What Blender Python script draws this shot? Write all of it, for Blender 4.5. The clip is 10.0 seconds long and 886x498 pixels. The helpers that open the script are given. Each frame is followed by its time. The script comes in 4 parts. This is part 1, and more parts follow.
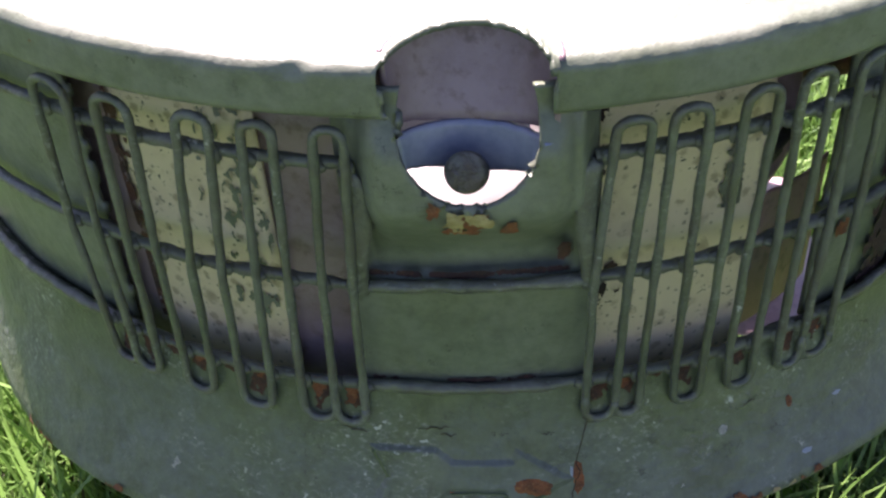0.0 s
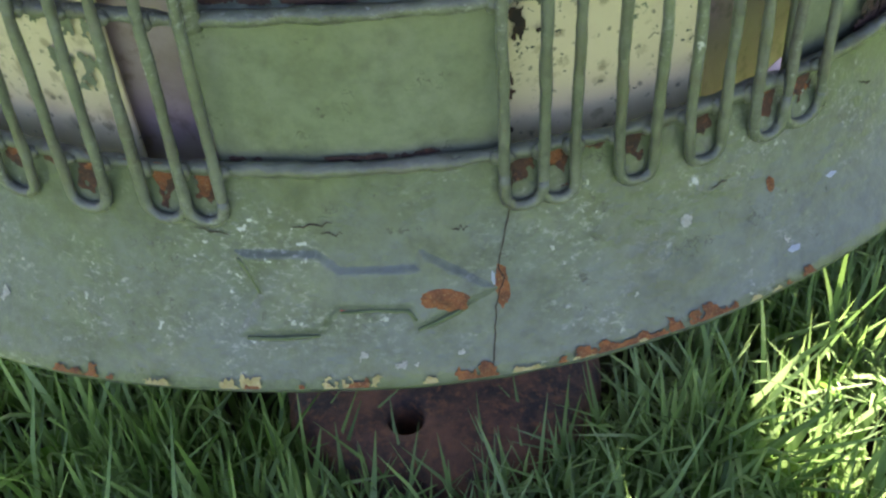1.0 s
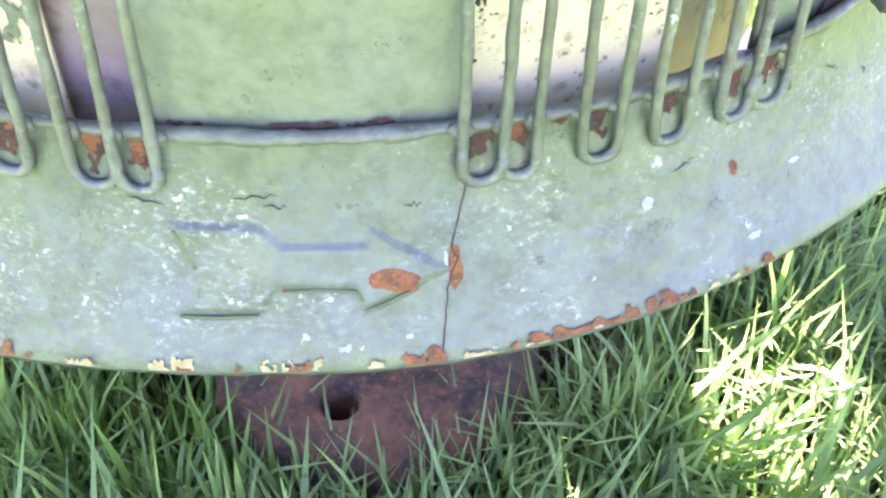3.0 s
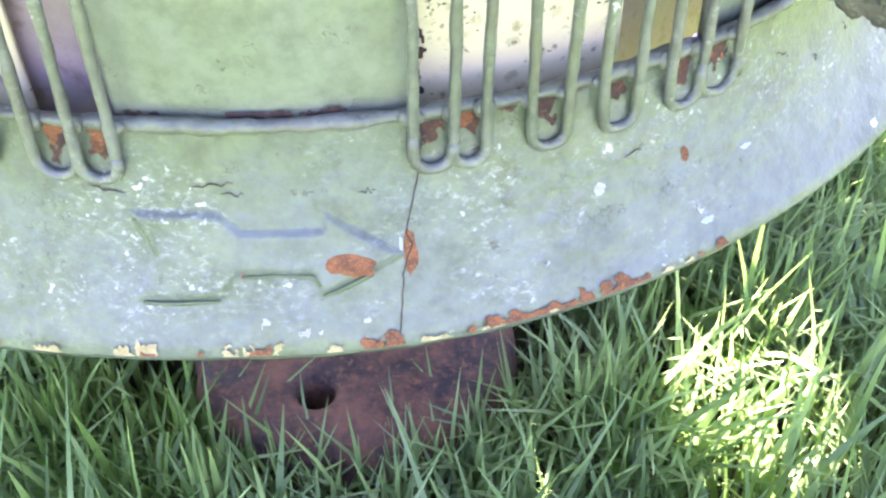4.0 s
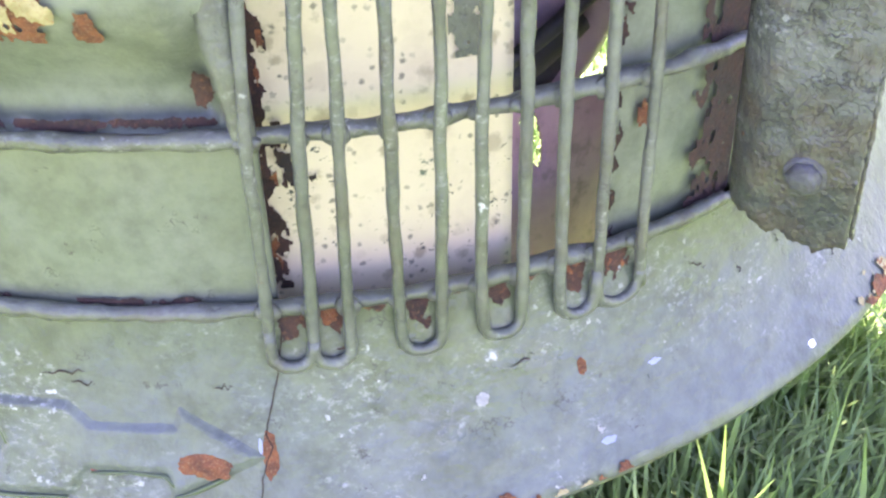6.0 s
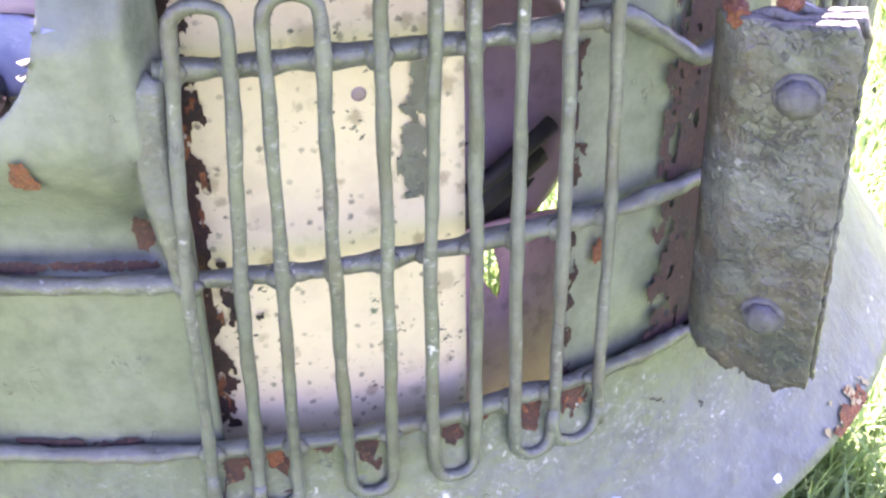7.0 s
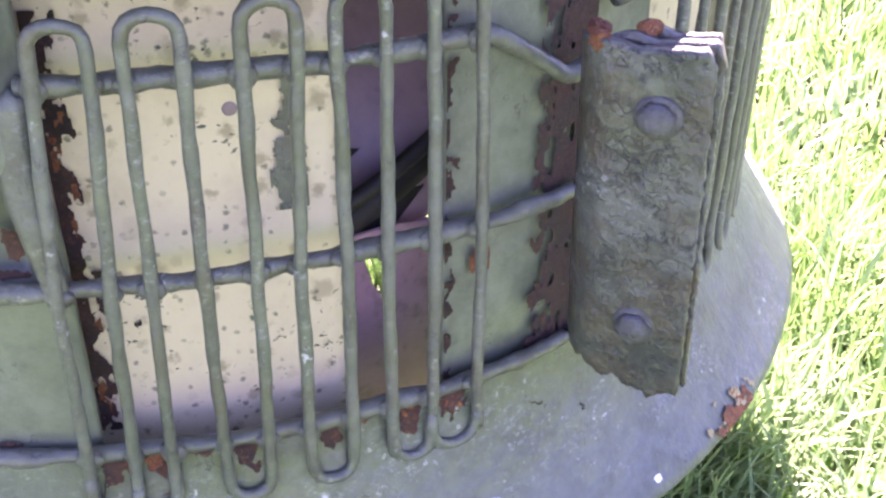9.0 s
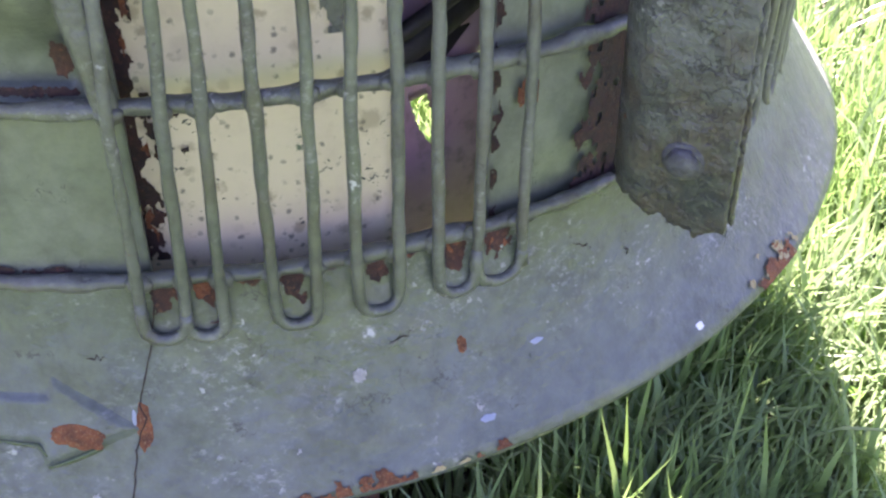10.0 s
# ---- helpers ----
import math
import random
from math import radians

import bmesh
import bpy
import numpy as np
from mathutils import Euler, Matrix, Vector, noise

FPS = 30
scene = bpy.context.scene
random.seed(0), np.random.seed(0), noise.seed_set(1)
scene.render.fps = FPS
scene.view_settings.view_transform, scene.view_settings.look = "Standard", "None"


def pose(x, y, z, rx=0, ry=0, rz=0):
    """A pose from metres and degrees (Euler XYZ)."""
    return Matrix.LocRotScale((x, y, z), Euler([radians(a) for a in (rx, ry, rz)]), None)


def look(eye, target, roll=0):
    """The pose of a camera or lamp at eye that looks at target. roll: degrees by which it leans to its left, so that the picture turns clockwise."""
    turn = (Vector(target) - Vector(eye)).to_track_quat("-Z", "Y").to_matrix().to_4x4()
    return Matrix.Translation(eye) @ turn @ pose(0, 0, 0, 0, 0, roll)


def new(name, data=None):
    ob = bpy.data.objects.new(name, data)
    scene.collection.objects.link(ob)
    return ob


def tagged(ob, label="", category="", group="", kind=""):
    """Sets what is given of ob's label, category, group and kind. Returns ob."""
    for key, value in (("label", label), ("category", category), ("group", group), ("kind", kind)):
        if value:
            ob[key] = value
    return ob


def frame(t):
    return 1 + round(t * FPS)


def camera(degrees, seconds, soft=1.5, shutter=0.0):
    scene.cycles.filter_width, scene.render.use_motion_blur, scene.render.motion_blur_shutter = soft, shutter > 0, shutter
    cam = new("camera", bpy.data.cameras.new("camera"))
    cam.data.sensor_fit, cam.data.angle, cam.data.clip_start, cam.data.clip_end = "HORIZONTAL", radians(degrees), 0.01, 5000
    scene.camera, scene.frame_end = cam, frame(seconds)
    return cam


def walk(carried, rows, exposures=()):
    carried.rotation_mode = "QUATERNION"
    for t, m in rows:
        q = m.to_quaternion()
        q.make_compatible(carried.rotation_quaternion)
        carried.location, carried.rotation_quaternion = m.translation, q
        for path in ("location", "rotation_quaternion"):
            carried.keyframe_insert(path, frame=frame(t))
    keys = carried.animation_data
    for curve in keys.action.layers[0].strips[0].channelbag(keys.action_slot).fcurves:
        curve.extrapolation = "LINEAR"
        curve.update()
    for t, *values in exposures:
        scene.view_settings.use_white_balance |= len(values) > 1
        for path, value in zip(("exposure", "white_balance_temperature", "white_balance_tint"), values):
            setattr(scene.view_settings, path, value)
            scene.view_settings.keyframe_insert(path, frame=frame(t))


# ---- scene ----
cam = camera(43.9, 10.0, 2.4)
PATH = [
    (0, (0.125, -0.861, 0.922), (-0.16, 0.637, -0.372), -3.7),
    (0.5, (0.154, -0.826, 0.827), (-0.138, 0.651, -0.489), -6.4),
    (1, (0.165, -0.793, 0.746), (-0.109, 0.616, -0.647), -5.6),
    (1.5, (0.144, -0.792, 0.727), (-0.018, 0.638, -0.662), -0.9),
    (2, (0.131, -0.783, 0.717), (-0.009, 0.636, -0.685), -0.3),
    (2.5, (0.129, -0.776, 0.717), (-0.004, 0.638, -0.69), 0.1),
    (2.7, (0.134, -0.772, 0.721), (0.012, 0.63, -0.701), 0.3),
    (4, (0.174, -0.786, 0.726), (0.03, 0.617, -0.692), -1.0),
    (4.5, (0.185, -0.774, 0.748), (0.064, 0.603, -0.697), -0.2),
    (5, (0.209, -0.787, 0.724), (0.05, 0.664, -0.643), 0.1),
    (5.5, (0.246, -0.751, 0.701), (0.022, 0.75, -0.601), -0.5),
    (5.7, (0.262, -0.747, 0.705), (-0.084, 0.79, -0.526), -2.4),
    (6.8, (0.283, -0.717, 0.709), (0.008, 0.952, -0.358), -0.4),
    (7, (0.287, -0.716, 0.723), (-0.047, 0.962, -0.311), -1.1),
    (7.5, (0.28, -0.713, 0.744), (-0.044, 0.993, -0.248), 0.3),
    (8, (0.282, -0.707, 0.74), (-0.003, 1.006, -0.251), 1.3),
    (8.5, (0.302, -0.709, 0.741), (0.048, 0.994, -0.276), 1.2),
    (9, (0.324, -0.71, 0.741), (0.061, 0.957, -0.332), 0.7),
    (9.5, (0.325, -0.711, 0.728), (0.041, 0.916, -0.4), 0.2),
    (10, (0.316, -0.727, 0.711), (0.031, 0.838, -0.501), 0.6),
]
EXPOSURES = [(0.0, 2.35, 6450, 38), (0.5, 2.90, 6600, 35), (1.0, 3.50, 6900, 30), (1.5, 4.15, 6900, 29), (2.0, 4.75, 6750, 36), (2.7, 5.15, 6600, 43), (4.5, 5.15, 6500, 49), (5.0, 5.05, 6500, 51),
             (5.7, 4.80, 6500, 57), (7.0, 4.70, 6350, 72), (8.0, 4.75, 6150, 81), (9.0, 4.15, 6200, 73), (10.0, 3.70, 6250, 61)]
walk(cam, [(t, look(eye, target, roll)) for t, eye, target, roll in PATH], EXPOSURES)

# ---------------------------------------------------------------- light
SUN_AZ, SUN_EL = 26.0, 52.0      # degrees left of the view's +y, and height
world = bpy.data.worlds.new("sky")
scene.world = world
world.use_nodes = True
wn = world.node_tree.nodes
sky = wn.new("ShaderNodeTexSky")
sky.sky_type, sky.sun_disc = "NISHITA", False
sky.sun_elevation, sky.sun_rotation = radians(SUN_EL), radians(-SUN_AZ)
world.node_tree.links.new(sky.outputs[0], wn["Background"].inputs[0])
wn["Background"].inputs[1].default_value = 0.043
sun_dir = Vector((-math.sin(radians(SUN_AZ)) * math.cos(radians(SUN_EL)), math.cos(radians(SUN_AZ)) * math.cos(radians(SUN_EL)), math.sin(radians(SUN_EL))))
sun = new("sun", bpy.data.lights.new("sun", "SUN"))
sun.data.energy, sun.data.angle, sun.data.color = 5.0, radians(0.53), (1.0, 0.95, 0.86)
sun.matrix_world = look(sun_dir * 30, (0, 0, 0))

# ---------------------------------------------------------------- materials


def mat(name):
    m = bpy.data.materials.new(name)
    m.use_nodes = True
    nt = m.node_tree
    return m, nt, nt.nodes["Principled BSDF"]


class Nodes:
    """Short calls for the node trees below."""

    def __init__(self, nt):
        self.nt = nt
        self.co = nt.nodes.new("ShaderNodeTexCoord").outputs["Object"]

    def link(self, a, b):
        self.nt.links.new(a, b)

    def noise(self, scale, detail=5.0, rough=0.6, stretch=None, shift=(0, 0, 0)):
        n = self.nt.nodes.new("ShaderNodeTexNoise")
        n.inputs["Scale"].default_value, n.inputs["Detail"].default_value, n.inputs["Roughness"].default_value = scale, detail, rough
        mp = self.nt.nodes.new("ShaderNodeMapping")
        mp.inputs["Scale"].default_value = stretch or (1, 1, 1)
        mp.inputs["Location"].default_value = shift
        self.link(self.co, mp.inputs[0])
        self.link(mp.outputs[0], n.inputs["Vector"])
        return n.outputs["Fac"]

    def cells(self, scale, feature="F1"):
        n = self.nt.nodes.new("ShaderNodeTexVoronoi")
        n.inputs["Scale"].default_value = scale
        n.feature = feature
        self.link(self.co, n.inputs["Vector"])
        return n.outputs["Distance"]

    def ramp(self, fac, lo, hi, a=0.0, b=1.0):
        n = self.nt.nodes.new("ShaderNodeMapRange")
        n.interpolation_type = "SMOOTHSTEP"
        for k, v in zip(("From Min", "From Max", "To Min", "To Max"), (lo, hi, a, b)):
            n.inputs[k].default_value = v
        self.link(fac, n.inputs["Value"])
        return n.outputs["Result"]

    def mix(self, fac, a, b):
        n = self.nt.nodes.new("ShaderNodeMix")
        n.data_type = "RGBA"
        for sock, v in ((n.inputs[0], fac), (n.inputs[6], a), (n.inputs[7], b)):
            if isinstance(v, (tuple, float)):
                sock.default_value = (*v, 1) if isinstance(v, tuple) else v
            else:
                self.link(v, sock)
        return n.outputs[2]

    def math(self, op, a, b):
        n = self.nt.nodes.new("ShaderNodeMath")
        n.operation = op
        for sock, v in zip(n.inputs, (a, b)):
            if isinstance(v, float):
                sock.default_value = v
            else:
                self.link(v, sock)
        return n.outputs[0]

    def bump(self, height, strength, distance, bsdf, after=None):
        n = self.nt.nodes.new("ShaderNodeBump")
        n.inputs["Strength"].default_value, n.inputs["Distance"].default_value = strength, distance
        self.link(height, n.inputs["Height"])
        if after is not None:
            self.link(after, n.inputs["Normal"])
        self.link(n.outputs[0], bsdf.inputs["Normal"])
        return n.outputs[0]

    def up(self):
        n = self.nt.nodes.new("ShaderNodeSeparateXYZ")
        self.link(self.co, n.inputs[0])
        return n.outputs["Z"]


def paint(name, base, second, rust=0.72, speck=0.76, rough=(0.32, 0.6), relief=0.6, dirt=0.0, by_height=None, cracks=0.58):
    """Old brushed-on paint: two tones, pale specks, rust showing through, brush relief."""
    m, nt, bsdf = mat(name)
    n = Nodes(nt)
    tone = n.noise(9, 6, 0.62)
    fine = n.noise(120, 4, 0.6)
    worn = n.ramp(tone, 0.36, 0.66)
    # given two heights, the second tone grows downwards between them
    if by_height:
        low = n.ramp(n.math("ADD", n.up(), n.ramp(n.noise(17, 5, 0.65, shift=(2, 2, 2)), 0.2, 0.8, -0.03, 0.03)), by_height[1], by_height[0], 1.0, 0.0)
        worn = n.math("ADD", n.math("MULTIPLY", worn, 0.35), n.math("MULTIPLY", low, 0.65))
    col = n.mix(worn, base, second)
    col = n.mix(n.ramp(n.noise(24, 6, 0.7, shift=(6, 2, 9)), 0.46, 0.70, 0.0, 0.5), col, (0.140, 0.162, 0.095))
    col = n.mix(n.ramp(n.noise(38, 5, 0.7, shift=(3, 1, 2)), 0.42, 0.72, 0.0, 0.55), col, tuple(0.55 * c for c in base))
    col = n.mix(n.ramp(fine, 0.35, 0.7, 0.0, 0.25), col, (0.025, 0.03, 0.02))
    cluster = n.ramp(n.noise(15, 4, 0.6, shift=(0, 5, 0)), 0.45, 0.66)
    scuff = n.math("MULTIPLY", n.ramp(n.noise(210, 5, 0.7, (1, 1, 1.6), (7, 0, 0)), speck - 0.14, speck + 0.07, 0.0, 0.42), cluster)
    col = n.mix(scuff, col, (0.42, 0.44, 0.42))
    spots = n.math("MULTIPLY", n.ramp(n.noise(170, 3, 0.5, shift=(7, 9, 0)), speck + 0.01, speck + 0.08, 0.0, 0.6), cluster)
    col = n.mix(spots, col, (0.55, 0.57, 0.54))
    lines = n.nt.nodes.new("ShaderNodeTexVoronoi")
    lines.feature = "DISTANCE_TO_EDGE"
    lines.inputs["Scale"].default_value = 55
    bent = n.nt.nodes.new("ShaderNodeMix")
    bent.data_type = "RGBA"
    bent.blend_type = "LINEAR_LIGHT"
    bent.inputs[0].default_value = 0.035
    warp = n.nt.nodes.new("ShaderNodeTexNoise")
    warp.inputs["Scale"].default_value, warp.inputs["Detail"].default_value = 70, 5
    n.link(n.co, warp.inputs["Vector"])
    n.link(n.co, bent.inputs[6])
    n.link(warp.outputs["Color"], bent.inputs[7])
    n.link(bent.outputs[2], lines.inputs["Vector"])
    split = n.math("MULTIPLY", n.ramp(lines.outputs["Distance"], 0.0, 0.05, 1.0, 0.0), n.ramp(n.noise(45, 4, 0.65, shift=(8, 8, 1)), cracks, cracks + 0.08, 0.0, 0.75))
    col = n.mix(split, col, (0.03, 0.03, 0.022))
    if dirt:
        col = n.mix(n.ramp(n.noise(22, 6, 0.7, shift=(1, 9, 4)), 0.44, 0.68, 0.0, dirt), col, (0.075, 0.060, 0.040))
    edge = n.noise(34, 7, 0.72, shift=(11, 3, 8))
    rusty = n.ramp(edge, rust - 0.015, rust + 0.01)
    col = n.mix(rusty, col, n.mix(fine, (0.16, 0.05, 0.018), (0.30, 0.11, 0.035)))
    n.link(col, bsdf.inputs["Base Color"])
    r = n.ramp(tone, 0.3, 0.75, rough[0], rough[1])
    n.link(n.math("MAXIMUM", r, n.ramp(edge, rust - 0.015, rust, 0.0, 0.85)), bsdf.inputs["Roughness"])
    b = n.bump(n.noise(60, 4, 0.6), 0.35 * relief, 0.004, bsdf)
    b = n.bump(n.noise(260, 3, 0.6, (1, 1, 0.5)), 0.3 * relief, 0.001, bsdf, b)
    n.bump(n.math("SUBTRACT", n.ramp(n.noise(24, 6, 0.7, shift=(6, 2, 9)), 0.45, 0.55), split), 0.25 * relief, 0.0008, bsdf, b)
    return m


def plain(name, a, b, scale, rough, metal=0.0, relief=0.3, fine=None):
    m, nt, bsdf = mat(name)
    n = Nodes(nt)
    f = n.noise(scale, 7, 0.68)
    col = n.mix(n.ramp(f, 0.34, 0.66), a, b)
    if fine:
        col = n.mix(n.ramp(n.noise(scale * 7, 4, 0.6, shift=(4, 4, 4)), 0.5, 0.72, 0.0, 0.8), col, fine)
    n.link(col, bsdf.inputs["Base Color"])
    n.link(n.ramp(f, 0.3, 0.7, rough - 0.1, rough + 0.1), bsdf.inputs["Roughness"])
    bsdf.inputs["Metallic"].default_value = metal
    n.bump(n.noise(scale * 4, 6, 0.7), relief, 0.003, bsdf)
    return m


def cream_paint():
    """Cream enamel with dark mould specks and soft brown spots."""
    m, nt, bsdf = mat("cream_enamel")
    n = Nodes(nt)
    col = n.mix(n.noise(8, 4, 0.6), (0.57, 0.485, 0.300), (0.66, 0.585, 0.41))
    col = n.mix(n.ramp(n.noise(30, 5, 0.7, shift=(1, 4, 4)), 0.45, 0.7, 0.0, 0.35), col, (0.42, 0.34, 0.22))

    def blots(scale, reach, cover, shift):
        """Round mould spots of uneven size; only some cells carry one."""
        v = nt.nodes.new("ShaderNodeTexVoronoi")
        v.inputs["Scale"].default_value = scale
        mp = nt.nodes.new("ShaderNodeMapping")
        mp.inputs["Location"].default_value = shift
        n.link(n.co, mp.inputs[0])
        n.link(mp.outputs[0], v.inputs["Vector"])
        pick = nt.nodes.new("ShaderNodeSeparateColor")
        n.link(v.outputs["Color"], pick.inputs[0])
        edge = n.math("ADD", v.outputs["Distance"], n.ramp(n.noise(scale * 3, 4, 0.6), 0.2, 0.8, -0.14, 0.14))
        return n.math("MULTIPLY", n.ramp(edge, reach * 0.35, reach, 1.0, 0.0), n.ramp(pick.outputs[0], cover, cover + 0.3, 0.0, 0.75))

    col = n.mix(blots(95, 0.42, 0.35, (0, 0, 0)), col, (0.27, 0.215, 0.125))
    col = n.mix(blots(48, 0.40, 0.55, (3, 1, 2)), col, (0.33, 0.27, 0.17))
    col = n.mix(blots(190, 0.36, 0.55, (5, 5, 0)), col, (0.09, 0.085, 0.06))
    hard = n.math("MULTIPLY", n.ramp(n.noise(190, 4, 0.6, (1, 1, 1.3), (2, 2, 5)), 0.62, 0.66), n.ramp(n.noise(16, 2, 0.5, shift=(9, 0, 0)), 0.45, 0.65))
    col = n.mix(hard, col, (0.05, 0.06, 0.045))
    flake = n.ramp(n.noise(26, 8, 0.75, shift=(5, 8, 1)), 0.66, 0.68)
    col = n.mix(flake, col, (0.10, 0.13, 0.085))
    n.link(col, bsdf.inputs["Base Color"])
    bsdf.inputs["Roughness"].default_value = 0.5
    n.bump(n.noise(90, 4, 0.6), 0.15, 0.002, bsdf)
    return m


def leaf_material(name, dark, light, tip):
    m, nt, bsdf = mat(name)
    n = Nodes(nt)
    geo = nt.nodes.new("ShaderNodeNewGeometry")
    col = n.mix(geo.outputs["Random Per Island"], dark, light)
    col = n.mix(n.ramp(n.noise(6, 3, 0.5), 0.4, 0.7, 0.0, 0.5), col, tip)
    n.link(col, bsdf.inputs["Base Color"])
    bsdf.inputs["Roughness"].default_value = 0.30
    tr = nt.nodes.new("ShaderNodeBsdfTranslucent")
    n.link(n.mix(0.35, col, (0.16, 0.28, 0.05)), tr.inputs[0])
    mx = nt.nodes.new("ShaderNodeMixShader")
    mx.inputs[0].default_value = 0.44
    n.link(bsdf.outputs[0], mx.inputs[1])
    n.link(tr.outputs[0], mx.inputs[2])
    n.link(mx.outputs[0], nt.nodes["Material Output"].inputs[0])
    return m


CREASE = plain("crease_shade_green", (0.055, 0.085, 0.035), (0.085, 0.115, 0.050), 90, 0.4)
RED = plain("red_paint", (0.45, 0.06, 0.06), (0.55, 0.10, 0.09), 200, 0.5)
BOLT = plain("bolt_paint", (0.065, 0.070, 0.066), (0.120, 0.125, 0.124), 120, 0.36, relief=0.6, fine=(0.06, 0.05, 0.04))
# dark rust scale, also used where shade is painted in
DEEP = plain("dark_scale_shade", (0.022, 0.013, 0.011), (0.058, 0.028, 0.020), 70, 0.8, relief=0.8, fine=(0.11, 0.045, 0.026))
GREEN = paint("green_paint", (0.132, 0.160, 0.108), (0.176, 0.199, 0.149))
SKIRT = paint("green_to_blue_grey_paint", (0.082, 0.108, 0.058), (0.118, 0.138, 0.130), speck=0.63, rough=(0.27, 0.5), relief=1.3, by_height=(0.392, 0.325))
ROD = paint("rod_paint", (0.096, 0.112, 0.080), (0.132, 0.144, 0.118), rust=0.70, speck=0.645, rough=(0.28, 0.55), relief=1.6, dirt=0.45)
BRACKET = paint("weathered_paint", (0.060, 0.070, 0.058), (0.135, 0.145, 0.128), rust=0.68, speck=0.60, dirt=0.95, relief=3.2, cracks=0.47)
SEAM = plain("old_brown_rust", (0.030, 0.018, 0.014), (0.105, 0.045, 0.026), 60, 0.85, relief=0.8, fine=(0.17, 0.07, 0.035))
MAUVE = plain("mauve_primer", (0.20, 0.140, 0.145), (0.32, 0.245, 0.255), 11, 0.42, fine=(0.15, 0.10, 0.09))
RUST = plain("rust", (0.13, 0.045, 0.020), (0.30, 0.105, 0.040), 130, 0.9, relief=0.9, fine=(0.36, 0.20, 0.10))
DARKRUST = plain("dark_rust", (0.030, 0.020, 0.020), (0.23, 0.105, 0.062), 24, 0.75, relief=1.0, fine=(0.26, 0.11, 0.05))
FLAKE = plain("yellow_primer", (0.25, 0.21, 0.085), (0.40, 0.34, 0.18), 160, 0.8, fine=(0.28, 0.13, 0.05))
SCAR = plain("pale_scar", (0.20, 0.21, 0.20), (0.34, 0.345, 0.325), 300, 0.7, fine=(0.30, 0.24, 0.18))
CRACK = plain("crack_dirt", (0.015, 0.012, 0.01), (0.05, 0.03, 0.02), 200, 0.9)
MOTOR = plain("lilac_grey_enamel", (0.42, 0.295, 0.33), (0.55, 0.41, 0.45), 9, 0.34, relief=0.15, fine=(0.34, 0.26, 0.26))
PINK = plain("pink_primer", (0.46, 0.265, 0.325), (0.58, 0.36, 0.42), 14, 0.45, relief=0.2, fine=(0.30, 0.20, 0.20))
BLUE_GREY = plain("blue_grey", (0.20, 0.24, 0.32), (0.30, 0.33, 0.42), 40, 0.4, metal=0.2)
PALE = plain("pale_enamel", (0.72, 0.72, 0.70), (0.80, 0.80, 0.78), 20, 0.35, relief=0.1)
# black of the cables and of the plate that stands for shadow
CABLE_SHADE = plain("cable_shade_black", (0.02, 0.018, 0.02), (0.04, 0.036, 0.04), 50, 0.5)
CREAM = cream_paint()
GRASS = leaf_material("grass_blade", (0.060, 0.155, 0.024), (0.270, 0.440, 0.130), (0.32, 0.43, 0.25))
LEAF = leaf_material("broad_leaf", (0.10, 0.25, 0.03), (0.16, 0.33, 0.05), (0.15, 0.30, 0.05))


def lawn_material():
    m, nt, bsdf = mat("lawn_soil")
    n = Nodes(nt)
    far = nt.nodes.new("ShaderNodeVectorMath")
    far.operation = "LENGTH"
    n.link(n.co, far.inputs[0])
    soil = n.mix(n.ramp(n.noise(40, 6, 0.7), 0.35, 0.65), (0.022, 0.020, 0.010), (0.05, 0.06, 0.018))
    turf = n.mix(n.ramp(n.noise(3, 8, 0.75), 0.3, 0.7), (0.040, 0.075, 0.018), (0.085, 0.135, 0.040))
    n.link(n.mix(n.ramp(far.outputs["Value"], 0.7, 2.0), soil, turf), bsdf.inputs["Base Color"])
    bsdf.inputs["Roughness"].default_value = 0.9
    n.bump(n.noise(60, 6, 0.7), 0.8, 0.02, bsdf)
    return m


# ---------------------------------------------------------------- shapes
AXIS = 7.3          # the bearing of the front's middle, degrees from -y towards +x
Z_LOW, Z_MID, Z_TOP = 0.4065, 0.4930, 0.580      # the three hoops
Z_ROD = (0.379, 0.6065)     # lowest and highest bends of the grille bars
R_CAGE = 0.404


def polar(r, deg, z):
    a = radians(deg)
    return Vector((r * math.sin(a), -r * math.cos(a), z))


def swell(deg):
    """The body is a little out of round towards the sides."""
    off = abs(deg - AXIS)
    return 0.010 * min(1.0, off / 40.0) ** 2 + (0.0010 * max(0.0, min(off - 38.0, 86.0 - off)) if deg < AXIS else 0.0)


def part(name, bm, material, parent=None, label="", smooth=True):
    me = bpy.data.meshes.new(name)
    bm.to_mesh(me)
    bm.free()
    me.materials.append(material)
    if smooth:
        for p in me.polygons:
            p.use_smooth = True
    ob = new(name, me)
    if parent is not None:
        ob.parent = parent
    if label:
        tagged(ob, label)
    return ob


def thing(name, label, category, group="", kind=""):
    return tagged(new(name), label, category, group, kind)


